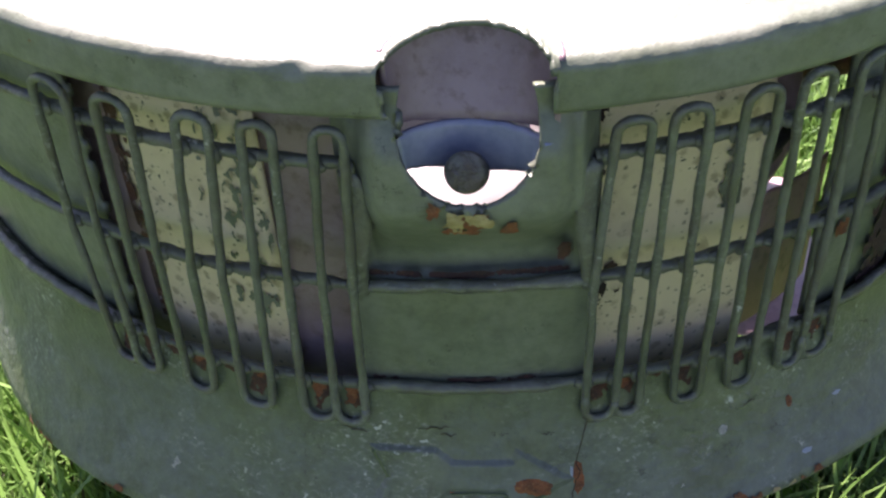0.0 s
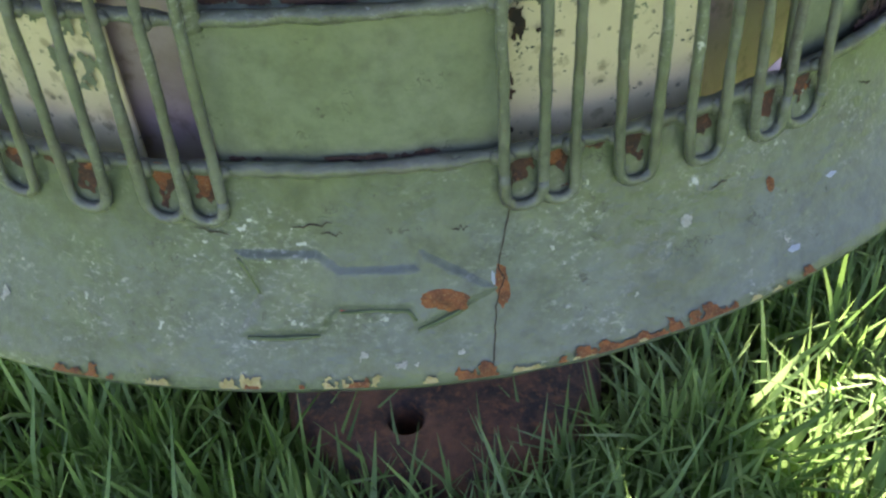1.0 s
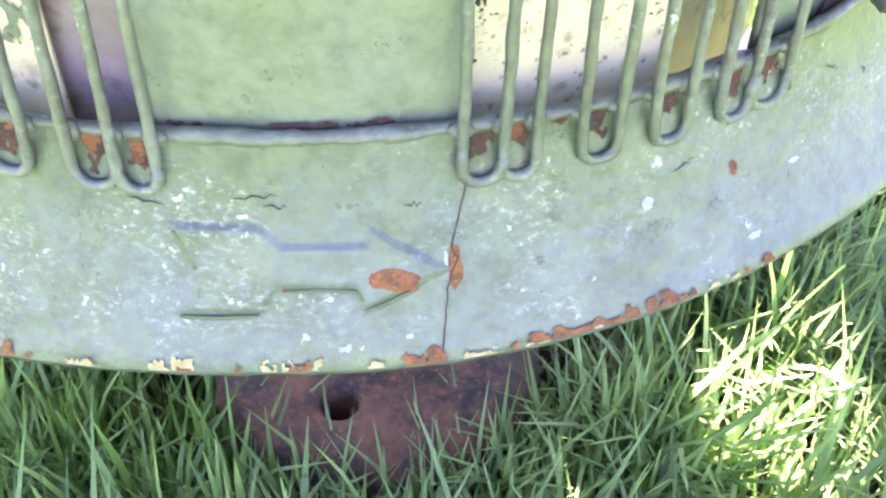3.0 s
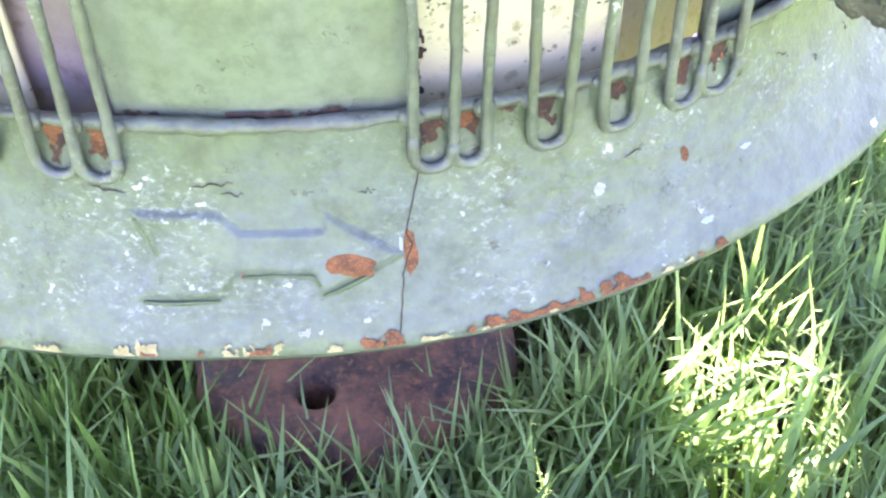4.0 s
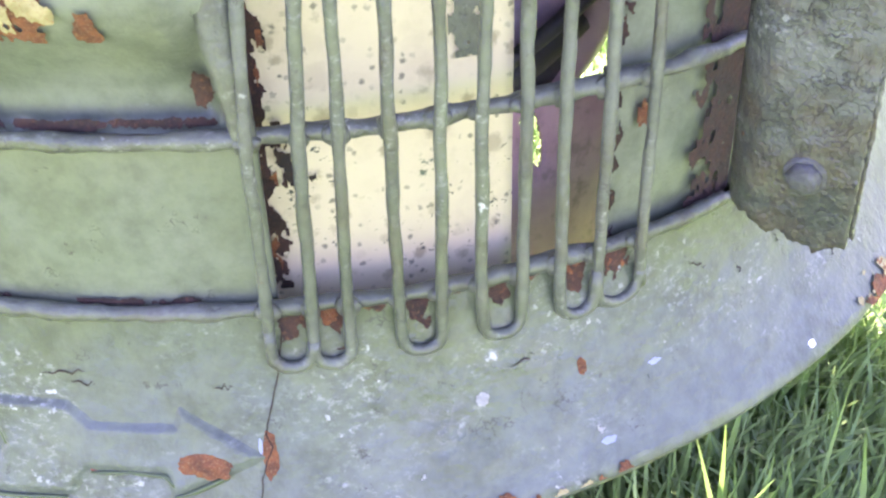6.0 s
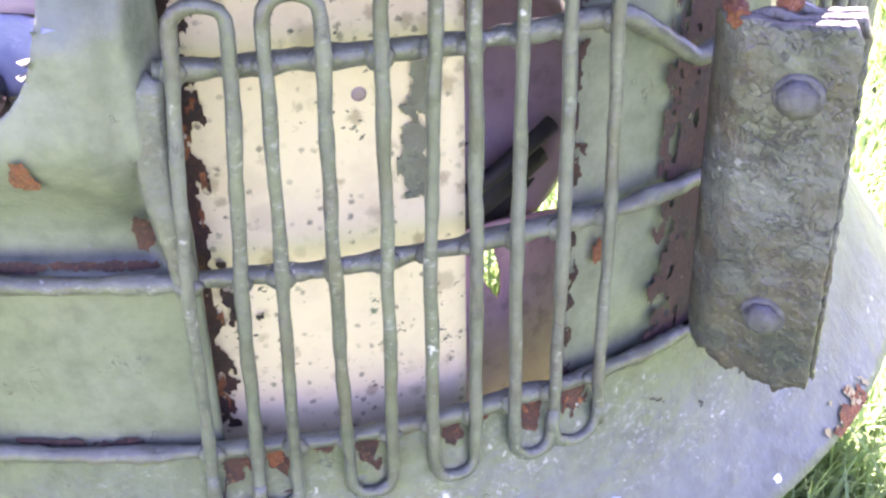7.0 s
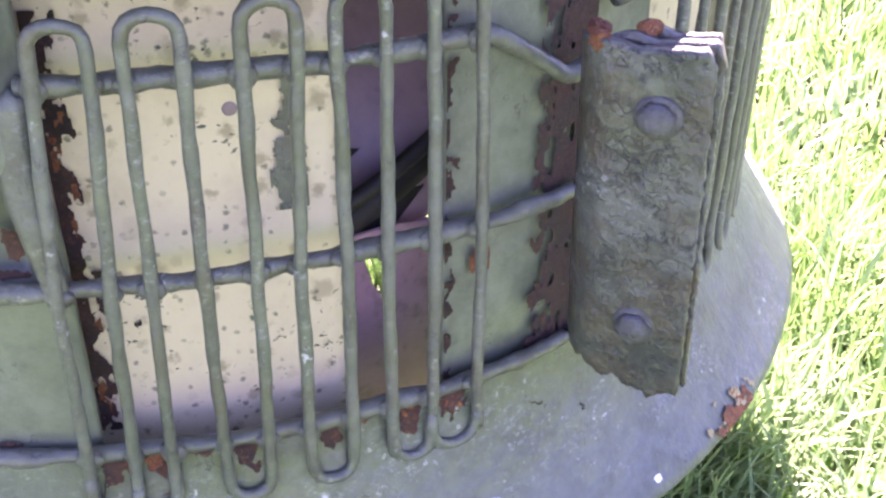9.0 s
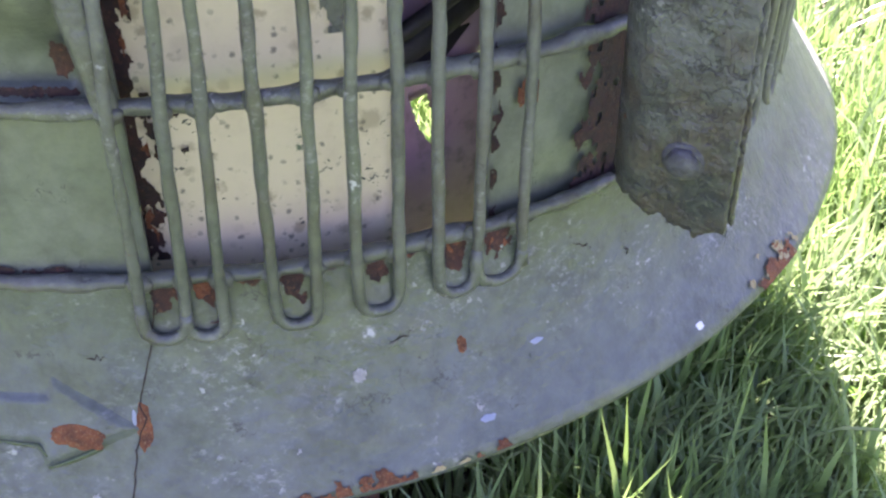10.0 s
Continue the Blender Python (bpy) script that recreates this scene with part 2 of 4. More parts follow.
def tube(bm, pts, radius, segs=8, lump=0.0, closed=False, seed=0.0):
    """A round bar along pts; lump makes it uneven, like thick paint."""
    pts = [Vector(p) for p in pts]
    n = len(pts)
    rings = []
    up = None
    for i, p in enumerate(pts):
        a = pts[(i - 1) % n] if closed or i else pts[0]
        b = pts[(i + 1) % n] if closed or i < n - 1 else pts[-1]
        t = (b - a).normalized()
        if up is None:
            up = t.orthogonal().normalized()
        up = (up - t * up.dot(t)).normalized()
        side = t.cross(up)
        ring = []
        for k in range(segs):
            ang = 2 * math.pi * k / segs
            d = up * math.cos(ang) + side * math.sin(ang)
            r = radius * (1 + lump * noise.noise((p + d * radius) * 60 + Vector((seed, 0, 0))) + 0.6 * lump * noise.noise((p + d * radius) * 190))
            ring.append(bm.verts.new(p + d * r))
        rings.append(ring)
    for i in range(n if closed else n - 1):
        a, b = rings[i], rings[(i + 1) % n]
        for k in range(segs):
            bm.faces.new((a[k], a[(k + 1) % segs], b[(k + 1) % segs], b[k]))
    if not closed:
        bm.faces.new(rings[0][::-1])
        bm.faces.new(rings[-1])
    return bm


def sheet(bm, us, vs, at, keep=None):
    """A grid of faces over us x vs; at(u, v) gives the place, keep(u, v) says whether the cell stays."""
    grid = {}

    def vert(i, j):
        if (i, j) not in grid:
            grid[i, j] = bm.verts.new(at(us[i], vs[j]))
        return grid[i, j]

    for i in range(len(us) - 1):
        for j in range(len(vs) - 1):
            if keep is None or keep((us[i] + us[i + 1]) / 2, (vs[j] + vs[j + 1]) / 2):
                bm.faces.new((vert(i, j), vert(i + 1, j), vert(i + 1, j + 1), vert(i, j + 1)))
    return bm


def thick(ob, t, offset=-1.0):
    m = ob.modifiers.new("thickness", "SOLIDIFY")
    m.thickness, m.offset = t, offset
    return ob


def span(a, b, step):
    n = max(1, round(abs(b - a) / step))
    return [a + (b - a) * k / n for k in range(n + 1)]


def disc(bm, centre, normal, radius, depth, segs=24, bevel=0.2, lump=0.0):
    """A round boss: a cylinder along normal with a rounded front edge."""
    normal = Vector(normal).normalized()
    u = normal.orthogonal().normalized()
    w = normal.cross(u)
    rings = []
    for h, s in ((0, 1.0), (depth * (1 - bevel), 1.0), (depth * (1 - 0.3 * bevel), 1 - 0.35 * bevel), (depth, 1 - bevel)):
        ring = []
        for k in range(segs):
            a = 2 * math.pi * k / segs
            d = u * math.cos(a) + w * math.sin(a)
            p = Vector(centre) + d * radius * s + normal * h
            ring.append(bm.verts.new(p + d * lump * radius * noise.noise(p * 70)))
        rings.append(ring)
    for a, b in zip(rings, rings[1:]):
        for k in range(segs):
            bm.faces.new((a[k], a[(k + 1) % segs], b[(k + 1) % segs], b[k]))
    bm.faces.new(rings[-1])
    bm.faces.new(rings[0][::-1])
    return bm


# ---------------------------------------------------------------- ground
def grass_blades(name, blades, material, label):
    """blades: rows of x, y, height, width, heading, lean; each is a bent, tapered strip."""
    b = np.asarray(blades)
    n = len(b)
    steps = np.array([0.0, 0.35, 0.7, 1.0])
    wide = np.array([0.8, 1.0, 0.7, 0.06])
    hx, hy = np.cos(b[:, 4]), np.sin(b[:, 4])
    verts = np.zeros((n, 8, 3))
    for k, (s, w) in enumerate(zip(steps, wide)):
        bend = b[:, 5] * b[:, 2] * s ** 1.8
        cx, cy = b[:, 0] + hx * bend, b[:, 1] + hy * bend
        cz = b[:, 2] * s * np.sqrt(np.maximum(0.12, 1 - 0.6 * (b[:, 5] * s) ** 2))
        tw = b[:, 4] + 1.57 + b[:, 6] * s
        ox, oy = np.cos(tw) * b[:, 3] * w / 2, np.sin(tw) * b[:, 3] * w / 2
        verts[:, 2 * k] = np.stack([cx - ox, cy - oy, cz], -1)
        verts[:, 2 * k + 1] = np.stack([cx + ox, cy + oy, cz + 0.12 * b[:, 3]], -1)
    base = np.arange(n)[:, None] * 8
    quads = np.concatenate([base + np.array([2 * k, 2 * k + 1, 2 * k + 3, 2 * k + 2]) for k in range(3)])
    me = bpy.data.meshes.new(name)
    me.from_pydata(verts.reshape(-1, 3).tolist(), [], quads.tolist())
    me.materials.append(material)
    for p in me.polygons:
        p.use_smooth = True
    return tagged(new(name, me), label, "grass", kind="stuff")


def build_ground():
    bm = bmesh.new()
    ts = [0, 0.15, 0.3, 0.45, 0.6, 0.8, 1.0, 1.3, 1.7, 2.2, 3, 4.5, 7, 12, 25, 60, 150, 400]
    rows = []
    for r in ts[1:]:
        rows.append([bm.verts.new(polar(r, d, 0.012 * noise.noise(Vector((r * math.sin(radians(d)) * 3, r * math.cos(radians(d)) * 3, 0))) * min(r, 2))) for d in range(0, 360, 5)])
    mid = bm.verts.new((0, 0, 0))
    m = len(rows[0])
    for k in range(m):
        bm.faces.new((mid, rows[0][k], rows[0][(k + 1) % m]))
        for a, b in zip(rows, rows[1:]):
            bm.faces.new((a[k], b[k], b[(k + 1) % m], a[(k + 1) % m]))
    ground = part("ground", bm, lawn_material())
    tagged(ground, "dark soil under a green summer lawn", "ground", kind="structure")
    rng = np.random.default_rng(5)
    rows = []

    def sow(count, lo, hi, size, wide, ang=(-180, 180)):
        r = np.sqrt(rng.uniform(lo * lo, hi * hi, count))
        a = np.radians(rng.uniform(ang[0], ang[1], count))
        x, y = r * np.sin(a), -r * np.cos(a)
        clump = np.array([0.5 + 0.5 * noise.noise(Vector((px * 9, py * 9, 3))) for px, py in zip(x, y)])
        h = size * (0.55 + 0.75 * rng.random(count)) * (0.7 + 0.6 * clump)
        head = rng.uniform(0, 2 * np.pi, count)
        return np.stack([x, y, h, wide * (0.6 + 0.8 * rng.random(count)), head, rng.uniform(0.05, 0.85, count) ** 1.2, rng.uniform(-0.9, 0.9, count)], -1)

    near = np.concatenate([sow(17000, 0.30, 0.85, 0.095, 0.0043, (-110, 125)), sow(2600, 0.36, 0.85, 0.14, 0.0058, (-110, 125)),
                           sow(2500, 0.17, 0.34, 0.06, 0.005, (-110, 125)), sow(8000, 0.30, 0.9, 0.10, 0.0046, (60, 130)),
                           sow(900, 0.345, 0.44, 0.105, 0.0048, (-30, 46))])
    gap = np.hypot(near[:, 0] - 0.036, near[:, 1] + 0.222)
    near[:, 2] *= np.clip((gap - 0.09) / 0.12, np.where(near[:, 1] < -0.28, 0.92, 0.45), 1.0)
    near = near[gap > 0.123]
    grass_blades("grass", near, GRASS, "long green grass blades round the rusty foot")
    far = np.concatenate([sow(34000, 0.85, 2.0, 0.085, 0.0075), sow(14000, 0.3, 0.9, 0.09, 0.006, (125, 250)), sow(34000, 2.0, 4.6, 0.09, 0.015)])
    grass_blades("grass", far, GRASS, "sunlit green lawn stretching away")
    return ground


build_ground()

# ---------------------------------------------------------------- housing
housing = thing("machine_housing", "round green-painted steel housing with barred openings, on a rusty foot", "machine housing")
WINDOWS = [(-28.6, -2.8), (17.7, 40.6), (58.0, 84.0), (104, 128), (150, 174), (196, 220), (242, 266), (286, 310)]
Z_WIN = (0.392, 0.624)
TUBE_C, TUBE_D, TUBE_R = Vector((0.056, -0.388, 0.607)), Vector((0, math.sin(radians(40)), -math.cos(radians(40)))), 0.0445


def bore(p):
    """How far p lies from the wall of the slanting socket; negative inside."""
    q = p - TUBE_C
    return (q - TUBE_D * q.dot(TUBE_D)).length - TUBE_R


def mouth(deg, z):
    """The socket's mouth in the front panel: below 1 inside its oval."""
    return math.hypot((deg - 7.7) / 5.1, (z - 0.612) / 0.048)


def ease(f):
    f = max(0.0, min(1.0, f))
    return f * f * (3 - 2 * f)


def boss(deg, z):
    """How far the front panel swells outwards round the socket."""
    return 0.031 * ease((10.6 - abs(deg - 7.7)) / 4.6) * ease((z - 0.506) / 0.058) * (1 - 0.45 * ease((z - 0.592) / 0.03))


def rim(deg):
    s = min(1.0, abs(deg - AXIS) / 60.0)
    s = s * s * (3 - 2 * s)
    return 0.442 + 0.024 * s, 0.2915 + (0.030 if deg > AXIS else -0.030) * s


def skirt_at(deg, u, lift=0.0):
    """A place on the skirt: u is 0 under the low hoop and 1 at the rim."""
    r1, z1 = rim(deg)
    r0, z0 = 0.400 + swell(deg), 0.4085
    u = max(0.0, u)
    p = polar(r0 + (r1 - r0) * (0.35 * u + 0.65 * u ** 1.7), deg, z0 + (z1 - z0) * u)
    out = Vector((p.x, p.y, 0)).normalized() * 0.8 + Vector((0, 0, 0.6))
    return p + out * (lift + 0.0010 * noise.noise(p * 14) + 0.0004 * noise.noise(p * 60))


def build_skirt():
    bm = bmesh.new()
    degs = [k * 2.0 for k in range(180)]
    us = span(0, 1, 0.05)
    prof = []
    for d in degs:
        dd = d if d <= 186 else d - 360
        col = [bm.verts.new(skirt_at(dd, u)) for u in us]
        r1, z1 = rim(dd)
        nick = 0.0012 * noise.noise(Vector((d * 0.35, 0, 4)))
        col += [bm.verts.new(polar(r1 - 0.001, dd, z1 - 0.004 + nick)), bm.verts.new(polar(r1 - 0.006, dd, z1 - 0.004 + nick)),
                bm.verts.new(polar(r1 - 0.012, dd, z1 + 0.004)), bm.verts.new(polar(0.394, dd, 0.390)), bm.verts.new(polar(0.3965 + swell(dd), dd, 0.4055))]
        prof.append(col)
    n = len(prof)
    for k in range(n):
        a, b = prof[k], prof[(k + 1) % n]
        for j in range(len(a) - 1):
            bm.faces.new((a[j], a[j + 1], b[j + 1], b[j]))
        bm.faces.new((a[-1], a[0], b[0], b[-1]))
    bmesh.ops.recalc_face_normals(bm, faces=bm.faces)
    return part("skirt", bm, SKIRT, housing, "flared skirt, green paint turning blue-grey towards the rim, with chips")


build_skirt()


def wall_at(deg, z):
    r = 0.391 + swell(deg)
    p = polar(r, deg, z)
    return p + Vector((p.x, p.y, 0)).normalized() * 0.0012 * noise.noise(p * 16)


def in_window(deg, z):
    rag = 0.35 * noise.noise(Vector((deg * 0.4, z * 140, 2)))
    return any(a + rag < deg < b + rag for a, b in WINDOWS) and Z_WIN[0] < z < Z_WIN[1]


def build_wall():
    bm = bmesh.new()
    sheet(bm, span(17.7, 357.2, 0.5), span(0.398, 0.630, 0.008), lambda d, z: wall_at(d if d < 186 else d - 360, z), lambda d, z: not in_window(d if d < 186 else d - 360, z))
    bmesh.ops.recalc_face_normals(bm, faces=bm.faces)
    thick(part("wall", bm, GREEN, housing), 0.004)
    bm = bmesh.new()

    def front(d, z):
        e = mouth(d, z)
        if 0.93 < e < 1.03:
            e = e / (1 + 0.012 * noise.noise(Vector((d * 1.3, z * 190, 7))))
            d, z = 7.7 + (d - 7.7) / e, 0.612 + (z - 0.612) / e
        p = wall_at(d, z)
        ex, ez = abs(d - AXIS) - 7.6, (Z_MID + 0.0085) - z
        gap = math.hypot(max(0.0, ex), max(0.0, ez) / 0.0068) if z > Z_MID + 0.001 else 2.0
        deep = -0.006 * (1 - min(1.0, max(0.0, gap - 0.6) / 0.7))
        p = p + Vector((p.x, p.y, 0)).normalized() * (deep + 0.003 + boss(d, z))
        return p

    sheet(bm, span(-2.9, 17.8, 0.3), span(0.398, 0.630, 0.0022), front, lambda d, z: mouth(d, z) > 0.98)
    bmesh.ops.recalc_face_normals(bm, faces=bm.faces)
    thick(part("front_panel", bm, GREEN, housing, "blank green front panel below the round socket"), 0.004)


build_wall()


LID_OUT, LID_UP = 0.0120, 0.0100     # the lid overhangs the wall


def build_lid():
    """The rounded band and the flat ring of the lid, notched by the socket."""
    bm = bmesh.new()
    prof = [(0.3935, 0.6055), (0.3985, 0.6060), (0.4005, 0.6085)] + [(0.4008, 0.611 + 0.003 * k) for k in range(8)] + [(0.3998, 0.6335), (0.3975, 0.6358), (0.394, 0.637)]
    prof += [(0.394 - 0.004 * k, 0.637 + 0.00003 * k) for k in range(1, 16)] + [(0.325, 0.638), (0.318, 0.638), (0.318, 0.634)]
    degs = sorted(set(span(-5, 21, 0.3) + span(21, 353.6, 1.5)))

    def at(d, k):
        dd = d if d < 186 else d - 360
        r, z = prof[int(k)][0] + LID_OUT, prof[int(k)][1] + LID_UP
        p = polar(r + swell(dd), dd, z)
        chip = 0.0008 * noise.noise(p * 120) - 0.010 * max(0.0, noise.noise(p * 45 + Vector((3, 3, 3))) - 0.28) if r > 0.393 + LID_OUT and z > 0.63 + LID_UP else 0.0
        p = p + Vector((p.x, p.y, 0)).normalized() * (0.0008 * noise.noise(p * 18) + chip)
        b = bore(p)
        if -0.0028 < b < 0.0010:
            q = p - TUBE_C
            axis = TUBE_C + TUBE_D * q.dot(TUBE_D)
            p = axis + (p - axis).normalized() * TUBE_R
        return p

    ks = list(range(len(prof)))
    grid = {}
    for i, d in enumerate(degs):
        for k in ks:
            grid[i, k] = bm.verts.new(at(d, k))
    for i in range(len(degs)):
        j = (i + 1) % len(degs)
        for k in ks[:-1]:
            mid = (grid[i, k].co + grid[j, k].co + grid[i, k + 1].co + grid[j, k + 1].co) / 4
            if bore(mid) > -0.0006:
                bm.faces.new((grid[i, k], grid[j, k], grid[j, k + 1], grid[i, k + 1]))
    for v in [v for v in bm.verts if not v.link_faces]:
        bm.verts.remove(v)
    bmesh.ops.recalc_face_normals(bm, faces=bm.faces)
    thick(part("lid", bm, GREEN, housing, "green lid ring with a rounded rim"), 0.003)


build_lid()


def build_lid_sun_mask():
    """The flat, unseen middle of the lid, with two made-up cut-outs that let sun through."""
    bm = bmesh.new()

    def keep(x, y):
        # front hole lights the pale plate inside, back hole the grass patch
        front = math.hypot(x + 0.055, y - 0.003) < 0.066
        back = math.hypot((x - 0.158) / 0.066, (y - 0.128) / 0.050) < 1.0
        return math.hypot(x, y) < 0.358 and not front and not back

    sheet(bm, span(-0.356, 0.356, 0.004), span(-0.356, 0.356, 0.004), lambda x, y: Vector((x, y, 0.6340 + LID_UP + 0.0004 * noise.noise(Vector((x * 9, y * 9, 1))))), keep)
    bmesh.ops.recalc_face_normals(bm, faces=bm.faces)
    thick(part("lid_sun_mask", bm, GREEN, housing, "unseen green lid plate with two made-up cut-outs for the sun"), 0.003, -1.0)


build_lid_sun_mask()


def build_socket():
    """The round socket cut through the corner of lid and front: its wall behind, blue-grey collar, and the shaft end
    below.
    """
    c = Vector((0.056, -0.397, 0))
    bm = bmesh.new()

    def arc(a, r):
        return Vector((c.x + r * math.sin(a), c.y + r * math.cos(a) * 1.04, 0))

    def wall(a, k):
        f = abs(a) / 1.75
        z = 0.6472 + (0.596 + 0.010 * f * f - 0.6472) * k
        return arc(a, 0.0452 - 0.002 * k) + Vector((0, -0.024 * k * math.cos(a), z + 0.0006 * noise.noise(Vector((a * 4, k * 5, 1)))))

    sheet(bm, span(-1.58, 1.58, 0.08), span(0, 1, 0.1), wall)
    socket = thick(part("socket", bm, MAUVE, housing, "curved socket wall, brown primer with rust"), 0.003, 0.0)
    bm = bmesh.new()

    def collar(a, k):
        f = abs(a) / 1.75
        p = arc(a, 0.0430 - 0.0035 * math.sin(k * 1.5))
        return p + Vector((0, -0.024, 0.5960 + 0.012 * f * f - 0.031 * k * (1 - 0.55 * f) + 0.0009 * noise.noise(Vector((a * 7, k * 4, 6)))))

    # the collar's blue-grey paints in sunlight bounced onto the socket's lower band
    sheet(bm, span(-1.20, 1.20, 0.085), span(0, 1, 0.125), collar)
    thick(part("collar", bm, BLUE_GREY, socket, "collar, blue-grey painted in for bounced sunlight"), 0.004, 0.0)
    bm = bmesh.new()
    tip = Vector((0.0525, -0.405, 0.5815))
    way = Vector((-0.055, 0.81, -0.59)).normalized()
    disc(bm, tip + way * 0.022, -way, 0.0116, 0.022, 28, 0.2, 0.06)
    tube(bm, [tip + way * 0.015, tip + way * 0.09], 0.0045, 10)
    part("shaft_end", bm, BRACKET, socket, "dull round shaft end")


build_socket()


def build_cage():
    cage = housing
    for z, a, b in ((Z_LOW, -80, 50.4), (Z_MID, -80, 50.6), (Z_TOP, -80, -1.6)):
        bm = bmesh.new()
        tube(bm, [polar(R_CAGE - 0.0045 + swell(d) + 0.0008 * noise.noise(Vector((d * 0.2, z * 50, 0))), d, z + 0.0012 * noise.noise(Vector((d * 0.15, z * 90, 5)))) for d in span(a, b, 0.45)], 0.0040, 12, 0.38, seed=z * 40)
        part("hoop", bm, ROD, cage)
    bm = bmesh.new()
    tube(bm, [polar(R_CAGE - 0.0045 + swell(d) + 0.006 * max(0.0, (d - 42) / 7), d, Z_TOP - 0.027 * max(0.0, min(1.0, (d - 42.5) / 5.5)) ** 1.3 + 0.004 * max(0.0, (d - 47) / 2)) for d in span(17.3, 50.2, 0.6)], 0.0042, 12, 0.45, seed=2.0)
    part("hoop", bm, ROD, cage)
    for z in (Z_LOW, Z_MID, Z_TOP):
        bm = bmesh.new()
        tube(bm, [polar(R_CAGE - 0.0045 + swell(d), d, z) for d in span(52.5, 120, 1.0)], 0.0040, 10, 0.28, seed=z * 70)
        part("hoop", bm, ROD, cage)


build_cage()


def leg_bearing(leg, z):
    """The bearing of one leg at height z, from its bearings at the low hoop, the middle hoop and the top."""
    low, mid, top = leg
    if z < Z_MID:
        return mid + (low - mid) * (Z_MID - z) / (Z_MID - Z_LOW)
    return mid + (top - mid) * (z - Z_MID) / (Z_ROD[1] - 0.010 - Z_MID)


def serpentine(legs, seed, rise=(0, 0, 0, 0, 0)):
    """One long bar bent up and down in front of an opening, ends looped over."""
    rod_r = 0.0029
    low = Z_ROD[0]

    def place(leg, z):
        d = leg_bearing(leg, z)
        out = R_CAGE + swell(d) + 0.0035 + 0.0015 * max(0.0, (Z_LOW - z) / 0.03)
        wob = 0.10 * noise.noise(Vector((leg[0] * 3, z * 30, seed)))
        return polar(out + 0.0006 * noise.noise(Vector((leg[0], z * 40, seed + 9))), d + wob, z)

    def arc(a, b, z, sign):
        """A bend from leg a to leg b, its far end at z."""
        out = []
        half = abs(radians(leg_bearing(b, z) - leg_bearing(a, z))) * R_CAGE / 2
        hgt = min(half, 0.018 if sign > 0 else 0.012)
        for k in range(9):
            f = 0.5 - 0.5 * math.cos(math.pi * k / 8)
            zz = z + sign * (hgt * math.sin(math.pi * k / 8) ** 0.8 - hgt)
            out.append(place(tuple(p + (q - p) * f for p, q in zip(a, b)), zz))
        return out

    def leg(d, z0, z1):
        return [place(d, z) for z in span(z0, z1, 0.006)][1:-1]

    n = len(legs)
    pts = [place(legs[0], low + 0.006), place(legs[0], low + 0.012)]
    for i in range(0, n, 2):
        top = Z_ROD[1] + rise[i // 2]
        pts += leg(legs[i], low + 0.012, top - 0.016)
        pts += arc(legs[i], legs[i + 1], top, 1)
        pts += leg(legs[i + 1], top - 0.016, low + 0.012)
        if i + 2 >= n:
            pts += [place(legs[-1], low + 0.012), place(legs[-1], low + 0.006)]
        else:
            pts += arc(legs[i + 1], legs[i + 2], low, -1)
    bm = bmesh.new()
    tube(bm, pts, rod_r, 10, 0.20, seed=seed)
    bar = part("grille_bar", bm, ROD, housing, "bent round bar thick with green paint")
    for a, b in ((legs[0], legs[1]), (legs[-2], legs[-1])):
        bm = bmesh.new()
        tube(bm, [place(a, low + 0.022), place(a, low + 0.013)] + arc(a, b, low, -1) + [place(b, low + 0.014)], rod_r, 8, 0.22, seed=seed + 3)
        part("end_loop", bm, ROD, bar)
    return bar


RIGHT = list(zip((17.2, 19.85, 22.15, 25.3, 28.0, 30.6, 33.3, 35.95, 38.7, 42.0),
                 (17.4, 20.3, 22.45, 25.3, 28.25, 30.65, 33.42, 35.9, 38.9, 42.0),
                 (18.4, 21.2, 22.8, 25.6, 28.5, 31.3, 33.3, 36.0, 38.7, 41.6)))
LEFT = list(zip((-29.6, -26.6, -23.7, -20.5, -17.4, -14.4, -11.3, -8.3, -5.2, -2.5),
                (-30.3, -26.8, -23.3, -20.2, -16.8, -13.8, -10.6, -7.75, -4.8, -2.25),
                (-29.3, -25.5, -22.5, -19.2, -14.9, -12.1, -9.4, -6.9, -3.8, -1.4)))
SIDE = [(58.5 + 2.9 * k,) * 3 for k in range(10)]


def weld_beads():
    """Paint-choked weld beads where bars and hoops cross."""
    meshes = []
    for k in range(4):
        bm = bmesh.new()
        bmesh.ops.create_icosphere(bm, subdivisions=2, radius=0.0052)
        for v in bm.verts:
            v.co *= 1 + 0.25 * noise.noise(v.co * 260 + Vector((k * 7, 0, 0)))
        me = bpy.data.meshes.new("weld_bead")
        bm.to_mesh(me)
        bm.free()
        me.materials.append(ROD)
        for p in me.polygons:
            p.use_smooth = True
        meshes.append(me)
    i = 0
    for legs in (RIGHT, LEFT):
        for leg in legs:
            for z in (Z_LOW, Z_MID, Z_TOP):
                i += 1
                zz = z
                d = dd = leg_bearing(leg, z)
                ob = new("weld_bead", meshes[i % 4])
                ob.parent = housing
                ob.matrix_local = Matrix.Translation(polar(R_CAGE - 0.0012 + swell(d), dd, zz + 0.0008 * math.sin(i * 2.3))) @ Matrix.Rotation(radians(dd), 4, "Z") @ Matrix.Diagonal((1.05 + 0.2 * math.sin(i), 0.75, 0.95 + 0.2 * math.cos(i * 1.7), 1))


weld_beads()
serpentine(RIGHT, 1.0, (-0.0015, 0.0005, 0.0025, 0.0035, 0.003))
serpentine(LEFT, 4.0)
serpentine(SIDE, 7.0)


